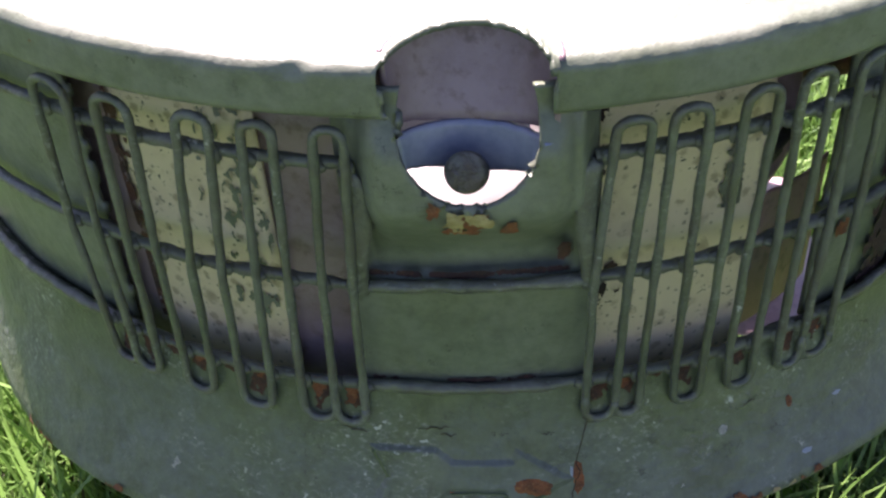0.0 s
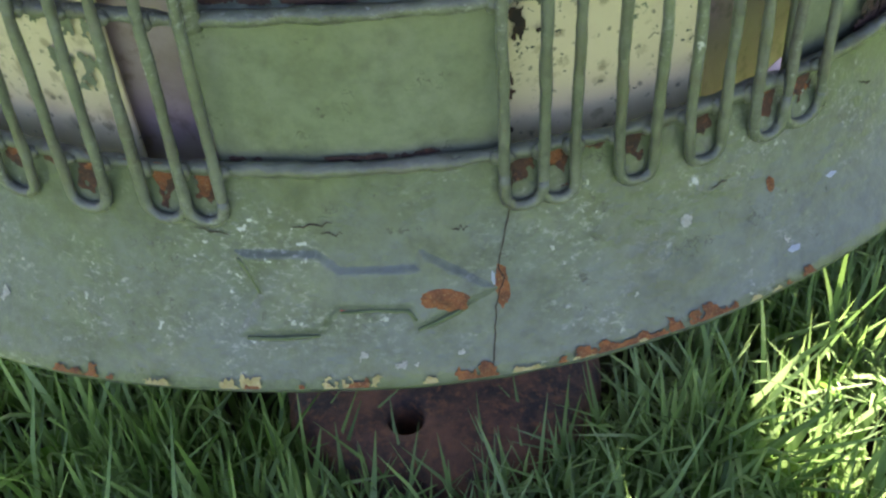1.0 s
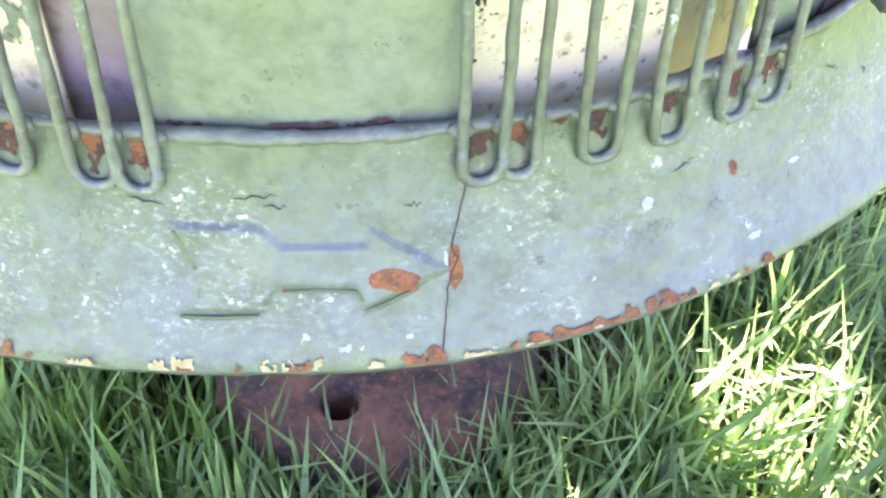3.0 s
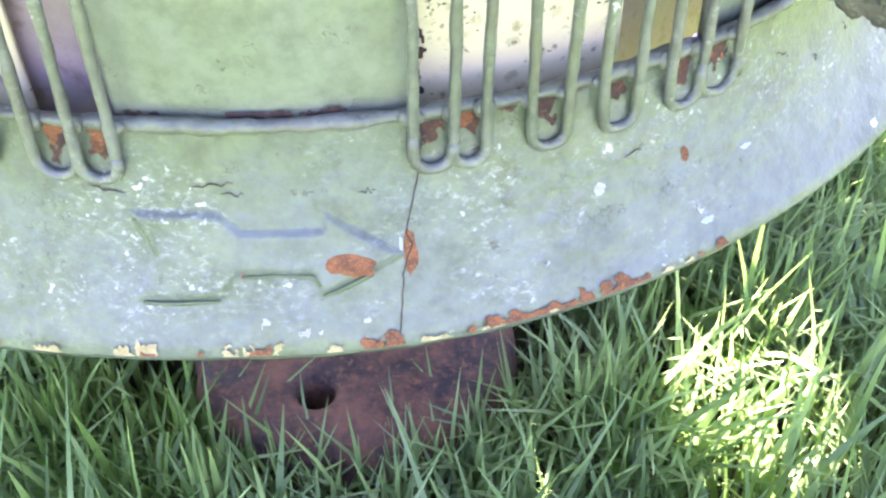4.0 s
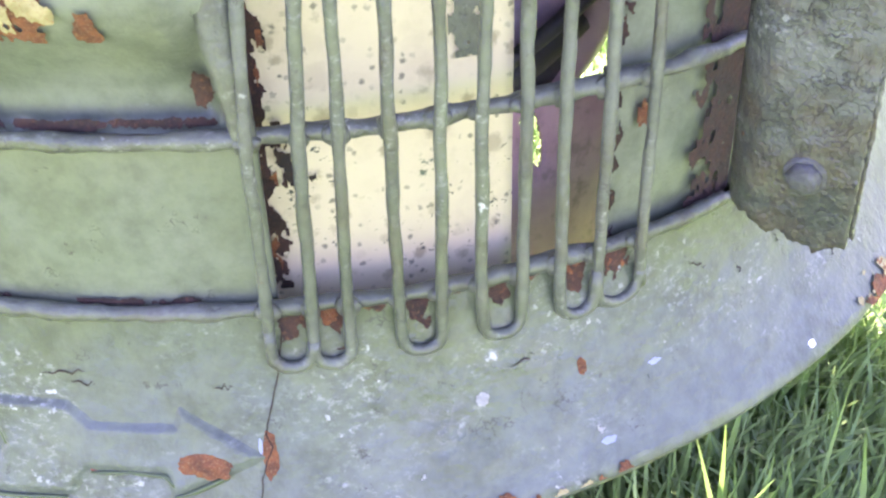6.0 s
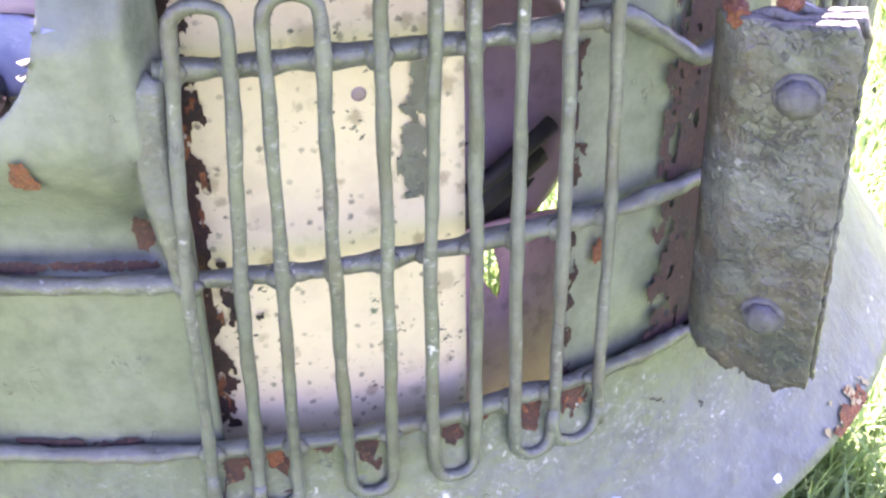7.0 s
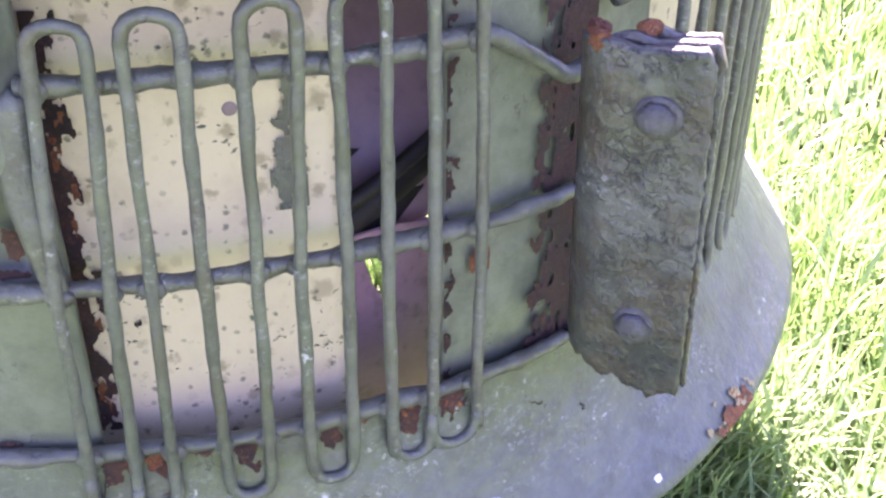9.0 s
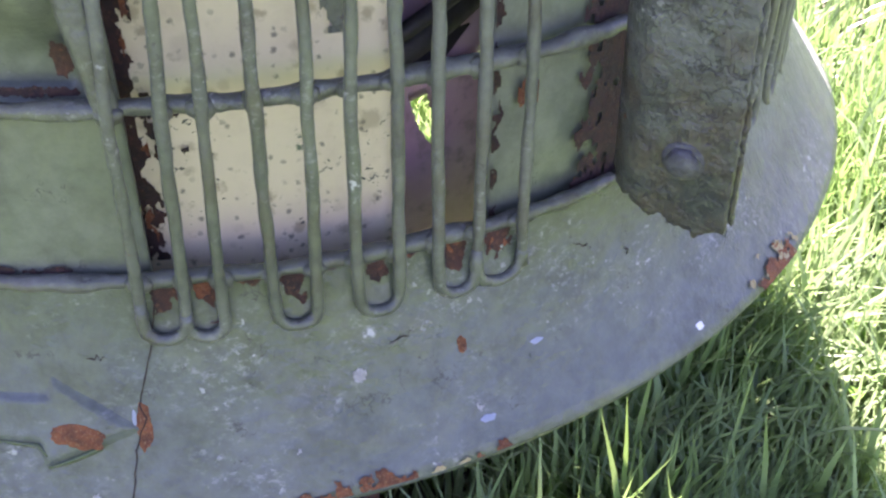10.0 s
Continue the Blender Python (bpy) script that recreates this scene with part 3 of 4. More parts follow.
def build_strips():
    """Flat welded strips beside the first bars, and the filled seams of the front panel."""
    for d0, d1, s in ((15.9, 17.4, 1), (-0.4, -1.9, 2)):
        bm = bmesh.new()
        zs = span(0.488, 0.578, 0.006)

        def at(k, z):
            f = min(1.0, max(0.0, (0.578 - z) / 0.012)) ** 0.5 * min(1.0, max(0.1, (z - 0.488) / 0.05))
            d = d1 + (d0 - d1) * k * f
            return polar(0.4005 + 0.0015 * math.sin(math.pi * k) + 0.0008 * noise.noise(Vector((d, z * 60, s))), d, z)

        sheet(bm, [0, 0.25, 0.5, 0.75, 1.0], zs, at)
        bmesh.ops.recalc_face_normals(bm, faces=bm.faces)
        thick(part("weld_strip", bm, ROD, housing), 0.005, -1.0)


build_strips()


def curved_plate(name, d0, d1, z0, z1, r, material, label, t=0.003, parent=None, ragged=0.0):
    bm = bmesh.new()

    def at(d, z):
        f = (d - d0) / (d1 - d0)
        rag = ragged * noise.noise(Vector((d, z * 90, 1))) if f < 0.02 or f > 0.98 else 0
        return polar(r + swell(d) + 0.0006 * noise.noise(polar(r, d, z) * 12), d + rag, z)

    sheet(bm, span(d0, d1, 1.0), span(z0, z1, 0.01), at)
    bmesh.ops.recalc_face_normals(bm, faces=bm.faces)
    return thick(part(name, bm, material, parent, label), t)


curved_plate("inner_plate", 16.0, 34.7, 0.364, 0.640, 0.376, CREAM, "cream-painted inner plate spotted with mould", parent=housing)
curved_plate("inner_plate", -26.6, -10.9, 0.364, 0.640, 0.376, CREAM, "cream-painted inner plate with flaked green patches", parent=housing)
curved_plate("inner_panel", -44.0, -26.0, 0.364, 0.640, 0.372, MAUVE, "dull mauve-brown inner panel", parent=housing)
curved_plate("inner_plate", 58.0, 80.0, 0.364, 0.640, 0.376, CREAM, "cream-painted inner plate", parent=housing)
curved_plate("inner_panel", -13.5, 1.0, 0.364, 0.640, 0.366, MAUVE, "dull mauve-brown inner panel", parent=housing)


def slotted_panel():
    """The mauve panel low behind the opening, with a tapered slot through which the lawn shines."""
    bm = bmesh.new()

    def hole(d, z):
        f = (z - 0.408) / 0.034
        return 0.0 < f < 1.0 and abs(d - 41.75 + 1.5 * f) < 0.95 * math.sin(min(1.0, f * 1.7) * 1.57) ** 0.8

    def at(d, z):
        return polar(0.335 + 0.0008 * noise.noise(Vector((d * 0.4, z * 30, 3))), d, z + (0.005 * math.sin((d - 33) * 0.22) if z > 0.445 else 0))

    sheet(bm, span(31.0, 58.0, 0.2), span(0.330, 0.450, 0.0015), at, lambda d, z: not hole(d, z))
    bmesh.ops.recalc_face_normals(bm, faces=bm.faces)
    thick(part("slotted_panel", bm, PINK, housing, "mauve-brown inner panel with a slot"), 0.002)


slotted_panel()
# black plate added in place of the shadow under the motor
curved_plate("shade_fill", 31.0, 52.0, 0.440, 0.482, 0.292, CABLE_SHADE, "added black plate standing for the shadow below the motor", parent=housing)


def build_flange():
    """The bolted joint of the two half shells: two upright plates with a rounded root, and bolts."""
    root = Vector((0.3150, -0.2815, 0.4040)), Vector((0.3110, -0.2995, 0.5770))
    edge = Vector((0.3710, -0.2975, 0.4080)), Vector((0.3650, -0.3125, 0.5850))
    face = (edge[0] - root[0]).cross(root[1] - root[0]).normalized()
    if face.y > 0:
        face = -face

    def spot(f, g, shift):
        a, b = root[0].lerp(root[1], g), edge[0].lerp(edge[1], g)
        bend = max(0.0, 1 - f / 0.30)
        return a.lerp(b, f) - face * (shift + 0.016 * bend ** 2.2)

    def plate(shift, f0, f1, ragged, seed):
        bm = bmesh.new()

        def at(f, g):
            low = ragged * noise.noise(Vector((f * 7, seed, 1))) + 0.6 * ragged * noise.noise(Vector((f * 23, seed, 4))) - 0.02 * math.sin(f * 3.1) + 0.085 * max(0.0, 1 - f / 0.75)
            top = 1.0 + 0.02 * math.sin(min(1.0, f * 2.2) * 3.1) - 0.05 * max(0.0, f - 0.93) / 0.07
            gg = low + (top - low) * g
            worn = 0.02 * noise.noise(Vector((g * 40, seed, 5))) if f > 0.97 else 0.0
            rough = 0.0007 * noise.noise(Vector((f * 4, gg * 6, 8 + seed))) + 0.0005 * noise.noise(Vector((f * 17, gg * 40, seed)))
            return spot(f0 + (f1 - f0) * f + worn, gg, shift + rough)

        sheet(bm, span(0, 1, 0.025), span(0, 1, 0.016), at)
        bmesh.ops.recalc_face_normals(bm, faces=bm.faces)
        return bm

    flange = thick(part("flange", plate(0.0, 0.0, 1.0, 0.035, 1.0), BRACKET, housing, "upright bolted flange, flaking dirty paint"), 0.0045, 0.0)
    thick(part("back_flange", plate(0.0066, 0.15, 1.03, 0.03, 4.0), BRACKET, housing), 0.0042, 0.0)
    thick(part("packing_strip", plate(0.0128, 0.35, 1.00, 0.03, 9.0), BRACKET, housing), 0.0030, 0.0)
    for f, g in ((0.64, 0.835), (0.60, 0.215)):
        c = spot(f, g, -0.0018)
        bm = bmesh.new()
        disc(bm, c, face, 0.0100, 0.0020, 24, 0.5, 0.10)
        disc(bm, c + face * 0.0015, face, 0.0082, 0.0056, 7, 0.62, 0.16)
        part("bolt", bm, BOLT, flange, "bolt head rounded off by thick paint")
    bm = bmesh.new()
    for f, out in ((0.10, 0.006), (0.16, 0.0), (0.46, 0.012)):
        bmesh.ops.create_icosphere(bm, subdivisions=3, radius=0.0042, matrix=Matrix.Translation(spot(f, 1.01, out)))
    for v in bm.verts:
        v.co += Vector((noise.noise(v.co * 300), noise.noise(v.co * 300 + Vector((9, 0, 0))), noise.noise(v.co * 300 + Vector((0, 9, 0))))) * 0.0026
    part("rust_lump", bm, RUST, flange, "orange rust lumps")


build_flange()


def patch(name, deg, u, wide, high, material, seed, lift=0.0007, parent=None, turn=0.0):
    """An irregular chip or flake lying on the skirt; wide and high in metres."""
    bm = bmesh.new()
    rim_r = 0.43
    n = 44
    cent = bm.verts.new(skirt_at(deg, u, lift))
    ring = []
    for k in range(n):
        a = 2 * math.pi * k / n
        q = 0.86 + 0.28 * noise.noise(Vector((math.cos(a) * 1.3, math.sin(a) * 1.3, seed))) + 0.13 * noise.noise(Vector((math.cos(a) * 4, math.sin(a) * 4, seed))) + 0.09 * noise.noise(Vector((math.cos(a) * 11, math.sin(a) * 11, seed)))
        x, y = q * wide / 2 * math.cos(a), q * high / 2 * math.sin(a)
        x, y = x * math.cos(turn) - y * math.sin(turn), x * math.sin(turn) + y * math.cos(turn)
        ring.append(bm.verts.new(skirt_at(deg + math.degrees(x / rim_r), min(1.0, u + y / 0.135), lift * 0.6)))
    for k in range(n):
        bm.faces.new((cent, ring[(k + 1) % n], ring[k]))
    bmesh.ops.recalc_face_normals(bm, faces=bm.faces)
    return part(name, bm, material, parent or housing)


def loose(bm, name, material, least):
    """Every connected piece of bm becomes a part of its own; crumbs of fewer faces than least are dropped."""
    seen = set()
    for start in list(bm.faces):
        if start in seen:
            continue
        piece, todo = [], [start]
        seen.add(start)
        while todo:
            f = todo.pop()
            piece.append(f)
            for e in f.edges:
                for g in e.link_faces:
                    if g not in seen:
                        seen.add(g)
                        todo.append(g)
        if len(piece) < least:
            continue
        one, made = bmesh.new(), {}
        for f in piece:
            for v in f.verts:
                if v not in made:
                    made[v] = one.verts.new(v.co)
            one.faces.new([made[v] for v in f.verts])
        bmesh.ops.smooth_vert(one, verts=[v for v in one.verts if v.is_boundary], factor=0.5, use_axis_x=True, use_axis_y=True, use_axis_z=True)
        part(name, one, material, housing)
    bm.free()


def ragged_skirt(name, d0, d1, u0, u1, material, cut, seed, lift=0.0006, peak=0.5, grain=1.0):
    """Rust or bare primer with a broken outline on the skirt; peak is the height where it is fullest."""
    bm = bmesh.new()
    us = span(u0, u1, 0.007)

    def keep(d, u):
        f, g = abs((d - d0) / (d1 - d0) - 0.5) * 2, abs((u - u0) / (u1 - u0) - peak) / max(peak, 1 - peak)
        v = 0.62 + 0.75 * noise.noise(Vector((d * 0.62 * grain, u * 9 * grain, seed))) + 0.34 * noise.noise(Vector((d * 2.3 * grain, u * 33 * grain, seed + 5)))
        return v > cut + 0.60 * f ** 3 + 0.75 * g ** 1.5

    sheet(bm, span(d0, d1, 0.11), us, lambda d, u: skirt_at(d, u, lift), keep)
    loose(bm, name, material, 6)


def build_foot():
    foot = thing("foot_casting", "heavy rusty iron foot with a bolt hole, sunk in grass", "foot")
    c = Vector((0.044, -0.222, 0))
    bm = bmesh.new()
    hole = Vector((0.027, -0.296, 0))
    hr = 0.0148
    n = 48
    def ring(cx, r, z, lump):
        out = []
        for k in range(n):
            a = 2 * math.pi * k / n
            p = Vector((cx.x + r * math.cos(a), cx.y + r * math.sin(a), z))
            out.append(bm.verts.new(p + Vector((math.cos(a), math.sin(a), 0)) * lump * noise.noise(p * 35) + Vector((0, 0, lump * noise.noise(p * 45 + Vector((5, 5, 5)))))))
        return out
    rows = [ring(hole, hr, 0.02, 0), ring(hole, hr, 0.070, 0.0008), ring(hole, hr * 1.3, 0.0745, 0.001), ring(hole, hr * 1.9, 0.0755, 0.002),
            ring((hole * 0.6 + c * 0.4), 0.060, 0.075, 0.004), ring((hole * 0.25 + c * 0.75), 0.095, 0.072, 0.006), ring(c, 0.122, 0.068, 0.007), ring(c, 0.128, 0.056, 0.007), ring(c, 0.130, 0.03, 0.006), ring(c, 0.131, -0.03, 0.002)]
    for a, b in zip(rows, rows[1:]):
        for k in range(n):
            bm.faces.new((a[k], a[(k + 1) % n], b[(k + 1) % n], b[k]))
    bmesh.ops.recalc_face_normals(bm, faces=bm.faces)
    part("lug", bm, DARKRUST, foot)
    bm = bmesh.new()
    tube(bm, [(0, 0.02, -0.03), (0, 0.02, 0.06), (0, 0.02, 0.12), (0, 0.02, 0.3), (0, 0.02, 0.394)], 0.13, 48, 0.01)
    part("pedestal", bm, DARKRUST, foot)
    # made-up pale plate: catches the sun so the socket shows white
    bm = bmesh.new()
    bmesh.ops.create_cube(bm, size=1.0, matrix=pose(-0.055, -0.06, 0.395) @ Matrix.Diagonal((0.29, 0.40, 0.012, 1)))
    bmesh.ops.bevel(bm, geom=bm.edges[:], offset=0.004, segments=2, affect="EDGES")
    part("sun_catch_plate", bm, PALE, foot, "pale plate added to catch the sun behind the socket")
    for a in (100, 190, 280, 10):
        bm = bmesh.new()
        tube(bm, [polar(0.10, a, 0.375), polar(0.25, a, 0.375), polar(0.375, a, 0.385)], 0.012, 10)
        part("spider_arm", bm, DARKRUST, foot)


build_foot()


def build_motor():
    motor = thing("electric_motor", "round mauve-brown motor casing inside the housing", "motor")
    n = Vector((0.16, -0.85, 0.50)).normalized()
    bm = bmesh.new()
    disc(bm, Vector((0.167, -0.203, 0.503)) - n * 0.09, n, 0.093, 0.10, 56, 0.16)
    part("casing", bm, MOTOR, motor)
    bm = bmesh.new()
    bmesh.ops.create_cube(bm, size=1.0, matrix=pose(0.278, -0.005, 0.205) @ Matrix.Diagonal((0.105, 0.24, 0.006, 1)))
    bmesh.ops.bevel(bm, geom=bm.edges[:], offset=0.002, segments=2, affect="EDGES")
    part("foot_plate", bm, MOTOR, motor)
    bm = bmesh.new()
    tube(bm, [(0.13, -0.16, 0.40), (0.13, -0.16, 0.46)], 0.03, 12)
    part("stand", bm, DARKRUST, motor)
    for r, dz, dr in ((0.0045, 0.0, 0.0), (0.009, -0.018, -0.012), (0.010, -0.036, -0.02)):
        bm = bmesh.new()
        tube(bm, [polar(0.335 + dr, d, 0.462 + dz + 0.028 * max(0.0, (d - 31) / 13) ** 1.4) for d in span(31, 47, 1)], r, 8)
        part("cable", bm, CABLE_SHADE, motor, "dark cable below the casing")


build_motor()


def build_marks():
    """Chips, flakes and scars of the skirt, and the crack that runs down it."""
    k = 0
    for deg, u, w, h, m in ((16.25, 0.609, 0.009, 0.030, RUST), (12.2, 0.64, 0.031, 0.0155, RUST), (29.99, 0.536, 0.0085, 0.0085, SCAR), (4.9, 0.654, 0.006, 0.0022, RED), (4.8, 0.60, 0.004, 0.002, RED),
                            (15.75, 0.575, 0.0025, 0.010, BLUE_GREY), (36.9, 0.526, 0.0055, 0.012, RUST), (54.3, 0.93, 0.006, 0.006, PALE), (42.0, 0.62, 0.008, 0.004, BLUE_GREY), (37.6, 0.86, 0.009, 0.005, BLUE_GREY)):
        k += 1
        name = {"rust": "rust_chip", "red_paint": "paint_speck"}.get(m.name, "paint_scar")
        patch(name, deg, u, w, h, m, k * 1.7, (0.0050 if 9 < deg < 13 and 0.6 < u < 0.7 else 0.0005) + 0.00001 * k, turn=0.12 if k == 2 else 0.0)
    # pale scuffs with broken outlines
    for deg, u, w, h in ((9.3, 0.91, 2.6, 0.10), (0.6, 0.66, 1.4, 0.09), (-13.4, 0.66, 1.6, 0.10), (37.4, 0.80, 1.0, 0.08), (25.5, 0.78, 0.9, 0.06), (22.5, 0.72, 0.8, 0.06), (6.2, 0.86, 1.2, 0.08), (-6.0, 0.80, 1.5, 0.08), (33.4, 0.86, 0.8, 0.06), (-22.0, 0.72, 2.2, 0.16), (-20.0, 0.55, 1.0, 0.08), (12.9, 0.88, 0.8, 0.05)):
        k += 1
        ragged_skirt("paint_scar", deg - w / 2, deg + w / 2, u - h / 2, u + h / 2, SCAR, 0.66, k * 1.9, 0.0005, 0.5, 2.6)
    # rust and bare primer along the rim
    for d0, d1, u0, m, cut in ((18.6, 28.4, 0.945, RUST, 0.22), (26.6, 28.9, 0.90, RUST, 0.40), (28.8, 32.8, 0.925, RUST, 0.26), (36.0, 41.0, 0.945, RUST, 0.40), (12.0, 15.6, 0.91, RUST, 0.36), (-17.5, -12.0, 0.94, RUST, 0.30), (-31.0, -27.0, 0.94, RUST, 0.4),
                              (2.2, 8.2, 0.925, FLAKE, 0.46), (-4.6, -0.4, 0.925, FLAKE, 0.42), (4.6, 6.8, 0.945, RUST, 0.50), (-2.5, -0.9, 0.955, RUST, 0.50), (0.2, 3.0, 0.965, RUST, 0.52), (8.0, 12.2, 0.96, FLAKE, 0.55), (15.6, 19.2, 0.965, FLAKE, 0.50), (32.8, 36.6, 0.965, FLAKE, 0.55), (19.0, 27.0, 0.965, FLAKE, 0.62),
                              (59.5, 67.5, 0.84, FLAKE, 0.38), (60.5, 67.0, 0.86, RUST, 0.26), (-44.0, -38.0, 0.93, RUST, 0.5), (-11.0, -5.5, 0.965, FLAKE, 0.55)):
        k += 1
        ragged_skirt("rust_chip" if m is not FLAKE else "primer_flake", d0, d1, u0, 1.0, m, cut, k * 1.3, 0.0006 + 0.00002 * k, 1.0, 1.7)
    # rust in the pockets between the bars; its dark layer paints in the low hoop's shadow
    for legs in (RIGHT, LEFT):
        for i, (a, b) in enumerate(zip(legs, legs[1:])):
            k += 1
            deep = i % 2 == 1 or i in (0, 8)
            ragged_skirt("rust_shade_pocket", a[0] + 0.25, b[0] - 0.25, -0.02, 0.22 if deep else 0.09, SEAM, 0.16 if deep else 0.14, k * 1.3, 0.0005, 0.15)
            ragged_skirt("rust_shade_pocket", a[0] + 0.3, b[0] - 0.3, -0.02, 0.18 if deep else 0.08, RUST, 0.42, k * 2.3, 0.0008, 0.2)
    crack = [(17.9, 0.10), (17.6, 0.2), (17.2, 0.32), (16.5, 0.455), (16.15, 0.529), (16.5, 0.58), (15.75, 0.687), (15.6, 0.76), (15.4, 0.825), (15.2, 0.9), (14.95, 1.0)]
    fine = []
    for (d0, u0), (d1, u1) in zip(crack, crack[1:]):
        for f in (0.0, 0.25, 0.5, 0.75):
            fine.append((d0 + (d1 - d0) * f + 0.10 * noise.noise(Vector((u0 * 50 + f * 9, 0, 0))), u0 + (u1 - u0) * f))
    fine.append(crack[-1])
    bm = bmesh.new()
    sheet(bm, list(range(len(fine))), [-1, 1], lambda i, k: skirt_at(fine[i][0] + k * (0.045 + 0.03 * noise.noise(Vector((i * 0.7, 3, 3)))), fine[i][1], 0.0006))
    part("crack", bm, CRACK, housing)
    for d, u, length, turn, seed in ((-3.8, 0.30, 0.020, 0.2, 1), (3.5, 0.27, 0.022, -0.1, 2), (4.8, 0.31, 0.012, 0.1, 3), (47, 0.28, 0.012, 0.6, 4), (55, 0.38, 0.010, 1.2, 5), (60, 0.62, 0.012, 1.4, 6), (33, 0.42, 0.014, -0.3, 7), (13.8, 0.33, 0.009, 0.0, 8), (50.5, 0.40, 0.008, 1.3, 9)):
        bm = bmesh.new()
        pts = []
        for i in range(8):
            x = (i / 7 - 0.5) * length
            y = 0.003 * noise.noise(Vector((i * 0.9, seed, 0)))
            pts.append((d + math.degrees((x * math.cos(turn) - y * math.sin(turn)) / 0.42), u + (x * math.sin(turn) + y * math.cos(turn)) / 0.13))
        sheet(bm, list(range(8)), [-1, 1], lambda i, k: skirt_at(pts[i][0], pts[i][1] + k * 0.004 * math.sin(math.pi * (i + 0.5) / 8), 0.0006))
        part("crack", bm, CRACK, housing)


build_marks()


def build_arrow():
    """A raised arrow on the skirt, softened by paint."""
    shape = [(-2.83, 0.392), (3.07, 0.393), (4.58, 0.474), (9.92, 0.482), (10.34, 0.413), (15.4, 0.62), (9.6, 0.756), (9.22, 0.667), (4.21, 0.652), (2.93, 0.755), (-2.98, 0.763), (-1.32, 0.575)]
    pts = [Vector((radians(d) * 0.42, u * 0.13)) for d, u in ((d + 0.55, u) for d, u in shape)]

    def inside(p):
        hit = False
        best = 1.0
        for a, b in zip(pts, pts[1:] + pts[:1]):
            if (a.y > p.y) != (b.y > p.y) and p.x < (b.x - a.x) * (p.y - a.y) / (b.y - a.y) + a.x:
                hit = not hit
            f = max(0.0, min(1.0, (p - a).dot(b - a) / (b - a).length_squared))
            best = min(best, (p - a - (b - a) * f).length)
        return best if hit else -best

    bm = bmesh.new()

    def lift(d, u):
        e = inside(Vector((radians(d) * 0.42, u * 0.13)))
        f = max(0.0, min(1.0, (e + 0.0020) / 0.0056))
        return 0.0029 * f * f * (3 - 2 * f)

    sheet(bm, span(-2.9, 16.6, 0.16), span(0.37, 0.79, 0.008), lambda d, u: skirt_at(d, u, lift(d, u) - 0.0001), lambda d, u: lift(d, u) > 0.00002)
    bmesh.ops.recalc_face_normals(bm, faces=bm.faces)
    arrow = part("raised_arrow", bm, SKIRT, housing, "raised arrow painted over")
    # dark green beads in the paint creases draw the shade of its lower edges
    for line, seed in ((((-1.9, 0.775), (0.2, 0.778), (3.3, 0.768)), 1), (((4.9, 0.668), (7.5, 0.664), (9.6, 0.676), (10.2, 0.715)), 2), (((10.2, 0.762), (11.6, 0.735), (13.6, 0.685)), 3), (((-2.1, 0.42), (-1.4, 0.49), (-0.7, 0.575)), 4)):
        fine = [tuple(p + (q - p) * f for p, q in zip(a, b)) for a, b in zip(line, line[1:]) for f in (0, 0.2, 0.4, 0.6, 0.8)] + [line[-1]]
        n = len(fine) - 1
        bm = bmesh.new()
        pts = [skirt_at(d, u, 0.0008) for d, u in fine]
        tube(bm, pts, 0.0011, 6, 0.5, seed=seed)
        part("crease_shade", bm, CREASE, arrow)


build_arrow()


def ragged_strip(name, d0, d1, z0, z1, r, material, cut, seed, fall=0.0):
    """Scale and flaked paint with a broken outline, on the curved inner plates."""
    bm = bmesh.new()

    def keep(d, z):
        edge = abs((d - d0) / (d1 - d0) - fall)
        v = 0.5 + 0.6 * noise.noise(Vector((d * 1.1, z * 95, seed))) + 0.35 * noise.noise(Vector((d * 3.2, z * 260, seed + 4)))
        return v > cut + 0.55 * edge

    sheet(bm, span(d0, d1, 0.14), span(z0, z1, 0.0012), lambda d, z: polar(r + swell(d) + 0.0006 * noise.noise(polar(r, d, z) * 12) + 0.0005, d, z), keep)
    loose(bm, name, material, 10)


ragged_strip("rust_scale", 17.3, 19.3, 0.40, 0.60, 0.3768, DEEP, 0.12, 1.0, 0.0)
ragged_strip("rust_scale", 17.6, 19.5, 0.40, 0.56, 0.3772, RUST, 0.62, 2.0, 0.3)
ragged_strip("paint_flake", 18.6, 21.2, 0.455, 0.495, 0.3776, CRACK, 0.40, 3.0, 0.3)
ragged_strip("paint_flake", 30.2, 32.6, 0.506, 0.540, 0.3770, ROD, 0.20, 5.0, 0.5)
ragged_strip("paint_flake", 30.4, 32.4, 0.540, 0.566, 0.3770, ROD, 0.34, 5.6, 0.5)
ragged_strip("paint_flake", -20.0, -10.9, 0.43, 0.60, 0.3770, GREEN, 0.52, 6.0, 0.75)
ragged_strip("rust_scale", -27.0, -24.6, 0.40, 0.60, 0.3772, SEAM, 0.25, 7.0, 0.1)
# rust darkened to paint in the shadowed gap beside the flange
ragged_strip("rust_scale", 47.2, 52.0, 0.405, 0.60, 0.3930, DEEP, 0.0, 8.0, 1.0)
ragged_strip("rust_scale", 40.6, 41.9, 0.405, 0.60, 0.3930, DEEP, 0.36, 9.0, 0.0)
ragged_strip("rust_scale", 42.4, 44.0, 0.462, 0.478, 0.3932, RUST, 0.30, 10.0, 0.5)
bm = bmesh.new()
disc(bm, polar(0.377, 28.2, 0.5545), polar(1, 28.2, 0), 0.0036, 0.002, 16, 0.5)
part("rivet", bm, MAUVE, housing, "rusty rivet head")


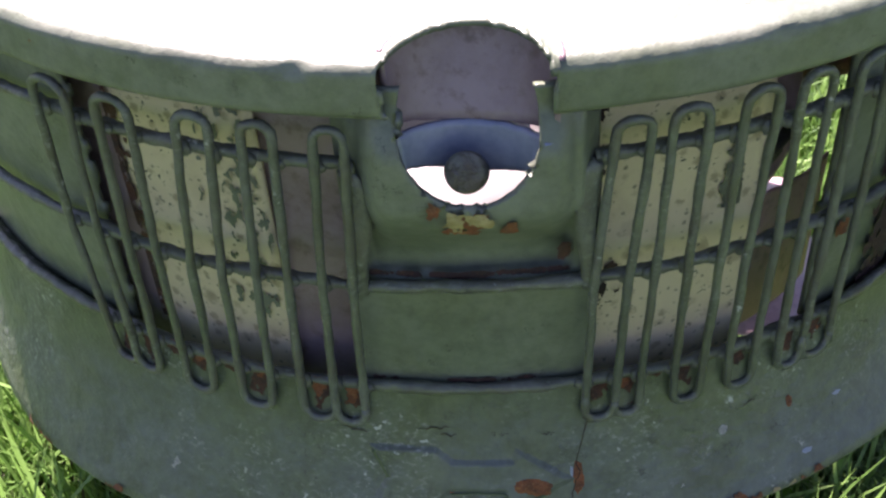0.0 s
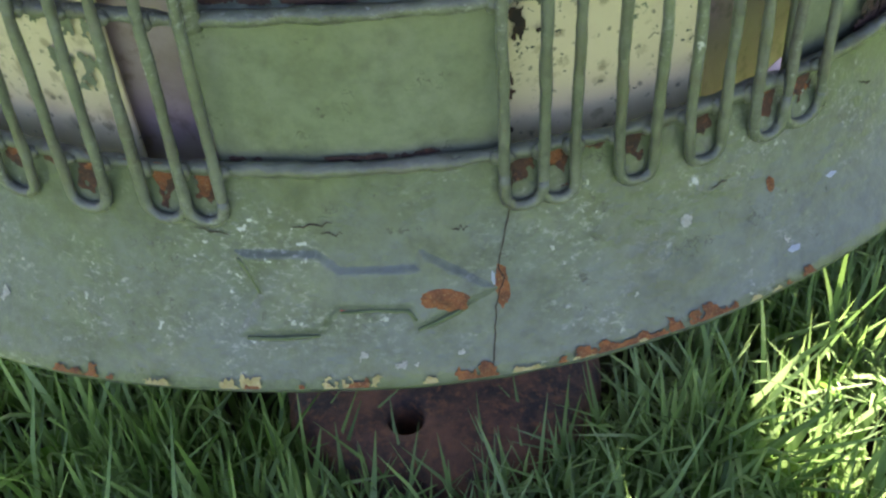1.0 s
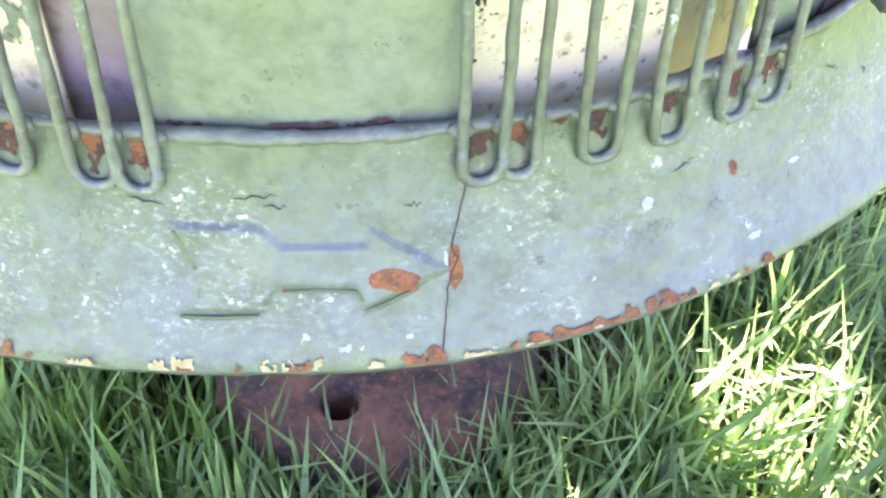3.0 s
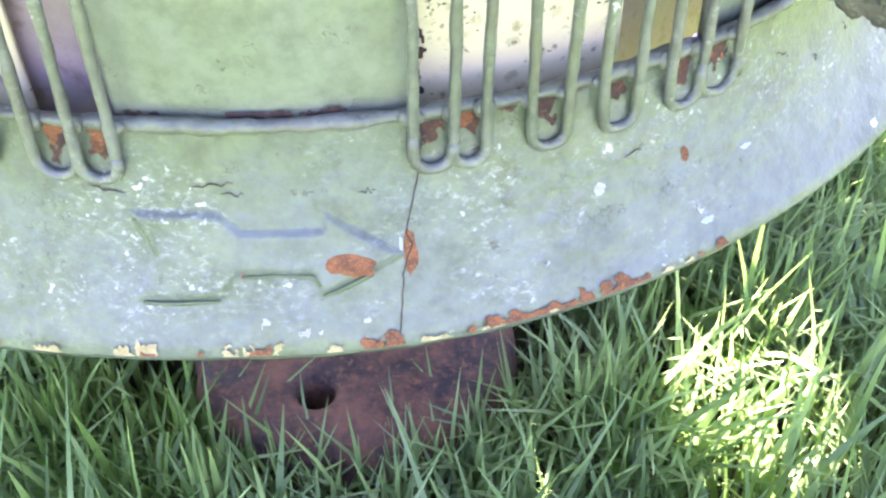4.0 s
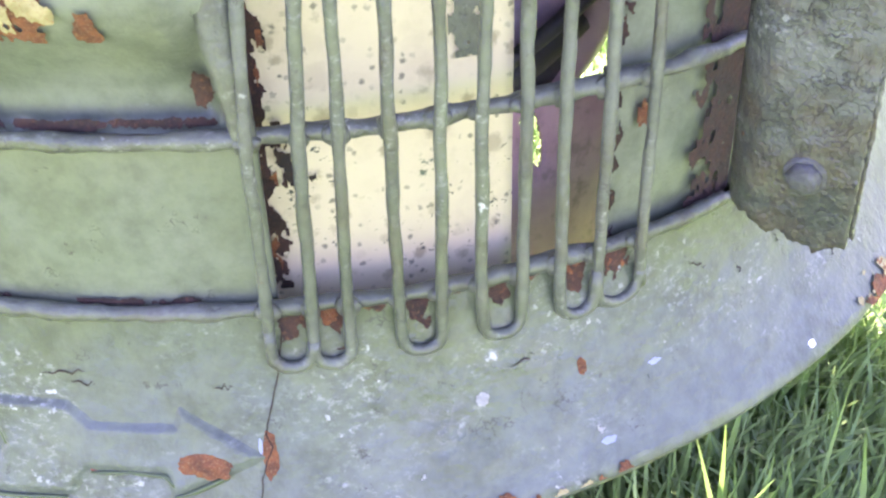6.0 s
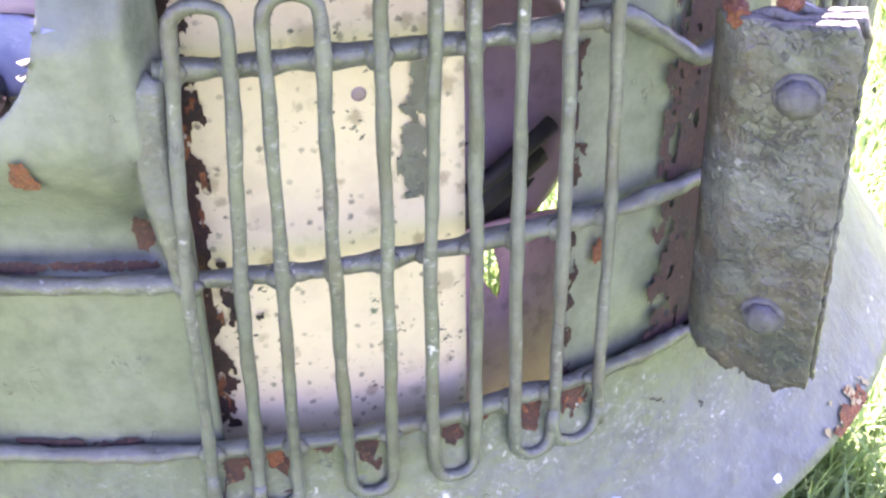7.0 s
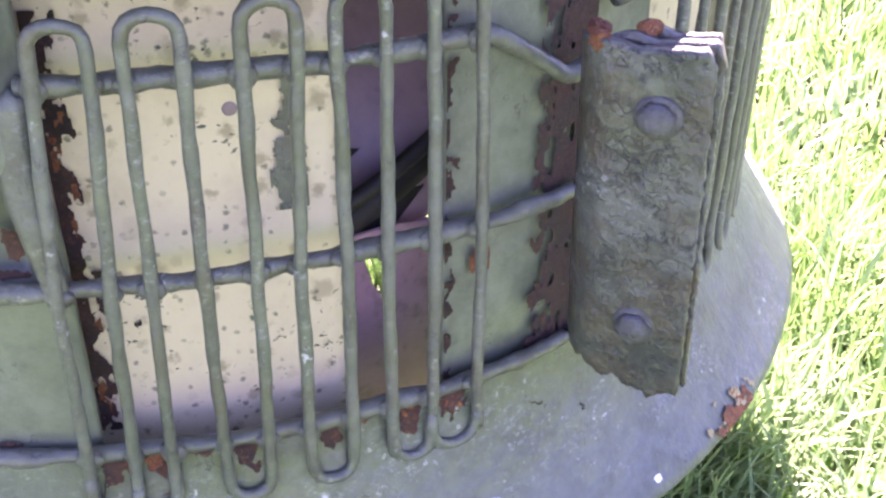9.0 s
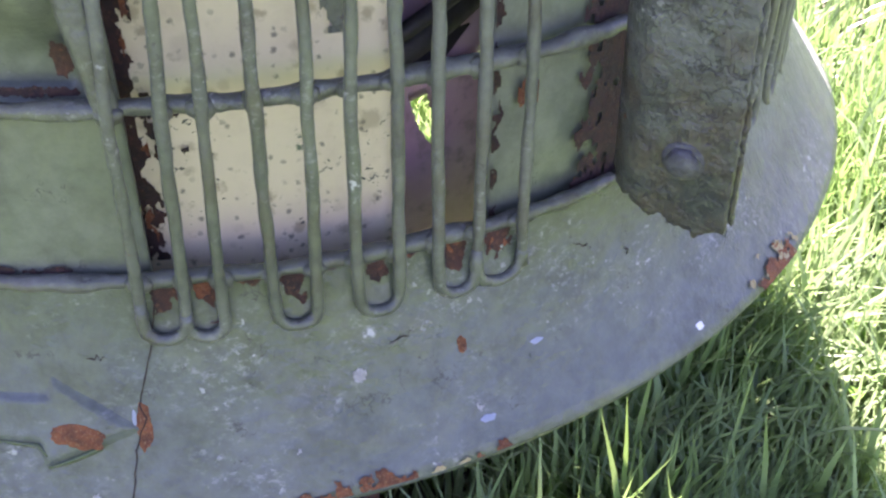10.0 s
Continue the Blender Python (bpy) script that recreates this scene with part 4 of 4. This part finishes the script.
def broad_weed(x, y, n, size, seed):
    """A low rosette of broad leaves."""
    weed = thing("weed", "low broad-leaved lawn weed with fresh green leaves", "weed", "weeds in the grass")
    weed.location = (x, y, 0)
    rng = random.Random(seed)
    for k in range(n):
        a = 2 * math.pi * k / n + rng.uniform(-0.4, 0.4)
        ln, wd, rise = size * rng.uniform(0.8, 1.15), size * rng.uniform(0.32, 0.42), rng.uniform(0.5, 0.9)
        bm = bmesh.new()

        def at(f, g):
            w = wd * max(0.02, math.sin(math.pi * min(1.0, 0.08 + 0.92 * f))) ** 0.7 * (0.5 if f < 0.2 else 1.0)
            out = Vector((math.cos(a), math.sin(a), 0))
            side = Vector((-out.y, out.x, 0))
            return out * ln * f + side * w * 0.5 * g + Vector((0, 0, 0.03 + ln * rise * math.sin(f * 1.9) * 0.8 + 0.12 * wd * abs(g)))

        sheet(bm, span(0, 1, 0.1), [-1, -0.5, 0, 0.5, 1], at)
        part("leaf", bm, LEAF, weed)


broad_weed(0.245, -0.285, 5, 0.055, 1)
broad_weed(-0.17, -0.40, 6, 0.05, 2)
broad_weed(0.33, -0.20, 5, 0.05, 3)
broad_weed(-0.23, -0.33, 5, 0.045, 4)
broad_weed(0.54, 0.02, 5, 0.06, 5)


def hugging_strip(name, d0, d1, z0, z1, r, material, cut, seed):
    """A broken line of scale along a seam of the front."""
    bm = bmesh.new()

    def keep(d, z):
        g = abs((z - z0) / (z1 - z0) - 0.5) * 2
        f = abs((d - d0) / (d1 - d0) - 0.5) * 2
        return 0.55 + 0.8 * noise.noise(Vector((d * 0.7, z * 60, seed))) + 0.3 * noise.noise(Vector((d * 3.5, z * 240, seed))) > cut + 0.5 * g * g + 0.5 * f ** 4 and mouth(d, z) > 1.02

    sheet(bm, span(d0, d1, 0.12), span(z0, z1, 0.0008), lambda d, z: polar(r + boss(d, z) + 0.0010 * noise.noise(polar(r, d, z) * 16), d, z), keep)
    loose(bm, name, material, 12)


hugging_strip("rust_scale", 4.0, 11.5, 0.540, 0.574, 0.3902, RUST, 0.42, 12.0)
hugging_strip("rust_scale", 5.0, 10.5, 0.544, 0.570, 0.3907, FLAKE, 0.50, 15.0)
# rusty seams at the hoops, drawn dark to include their shadow lines
hugging_strip("rust_shade_seam", -1.6, 16.2, 0.4950, 0.5010, 0.3948, DEEP, 0.15, 13.0)
hugging_strip("rust_shade_seam", -2.6, 17.0, 0.4075, 0.4125, 0.3958, DEEP, 0.40, 14.0)
hugging_strip("rust_scale", -0.9, 0.5, 0.5375, 0.5435, 0.3886, SEAM, 0.25, 18.0)
hugging_strip("rust_scale", -3.2, -2.0, 0.50, 0.52, 0.3948, SEAM, 0.40, 21.0)
hugging_strip("rust_scale", 14.6, 16.2, 0.50, 0.53, 0.3948, SEAM, 0.40, 22.0)
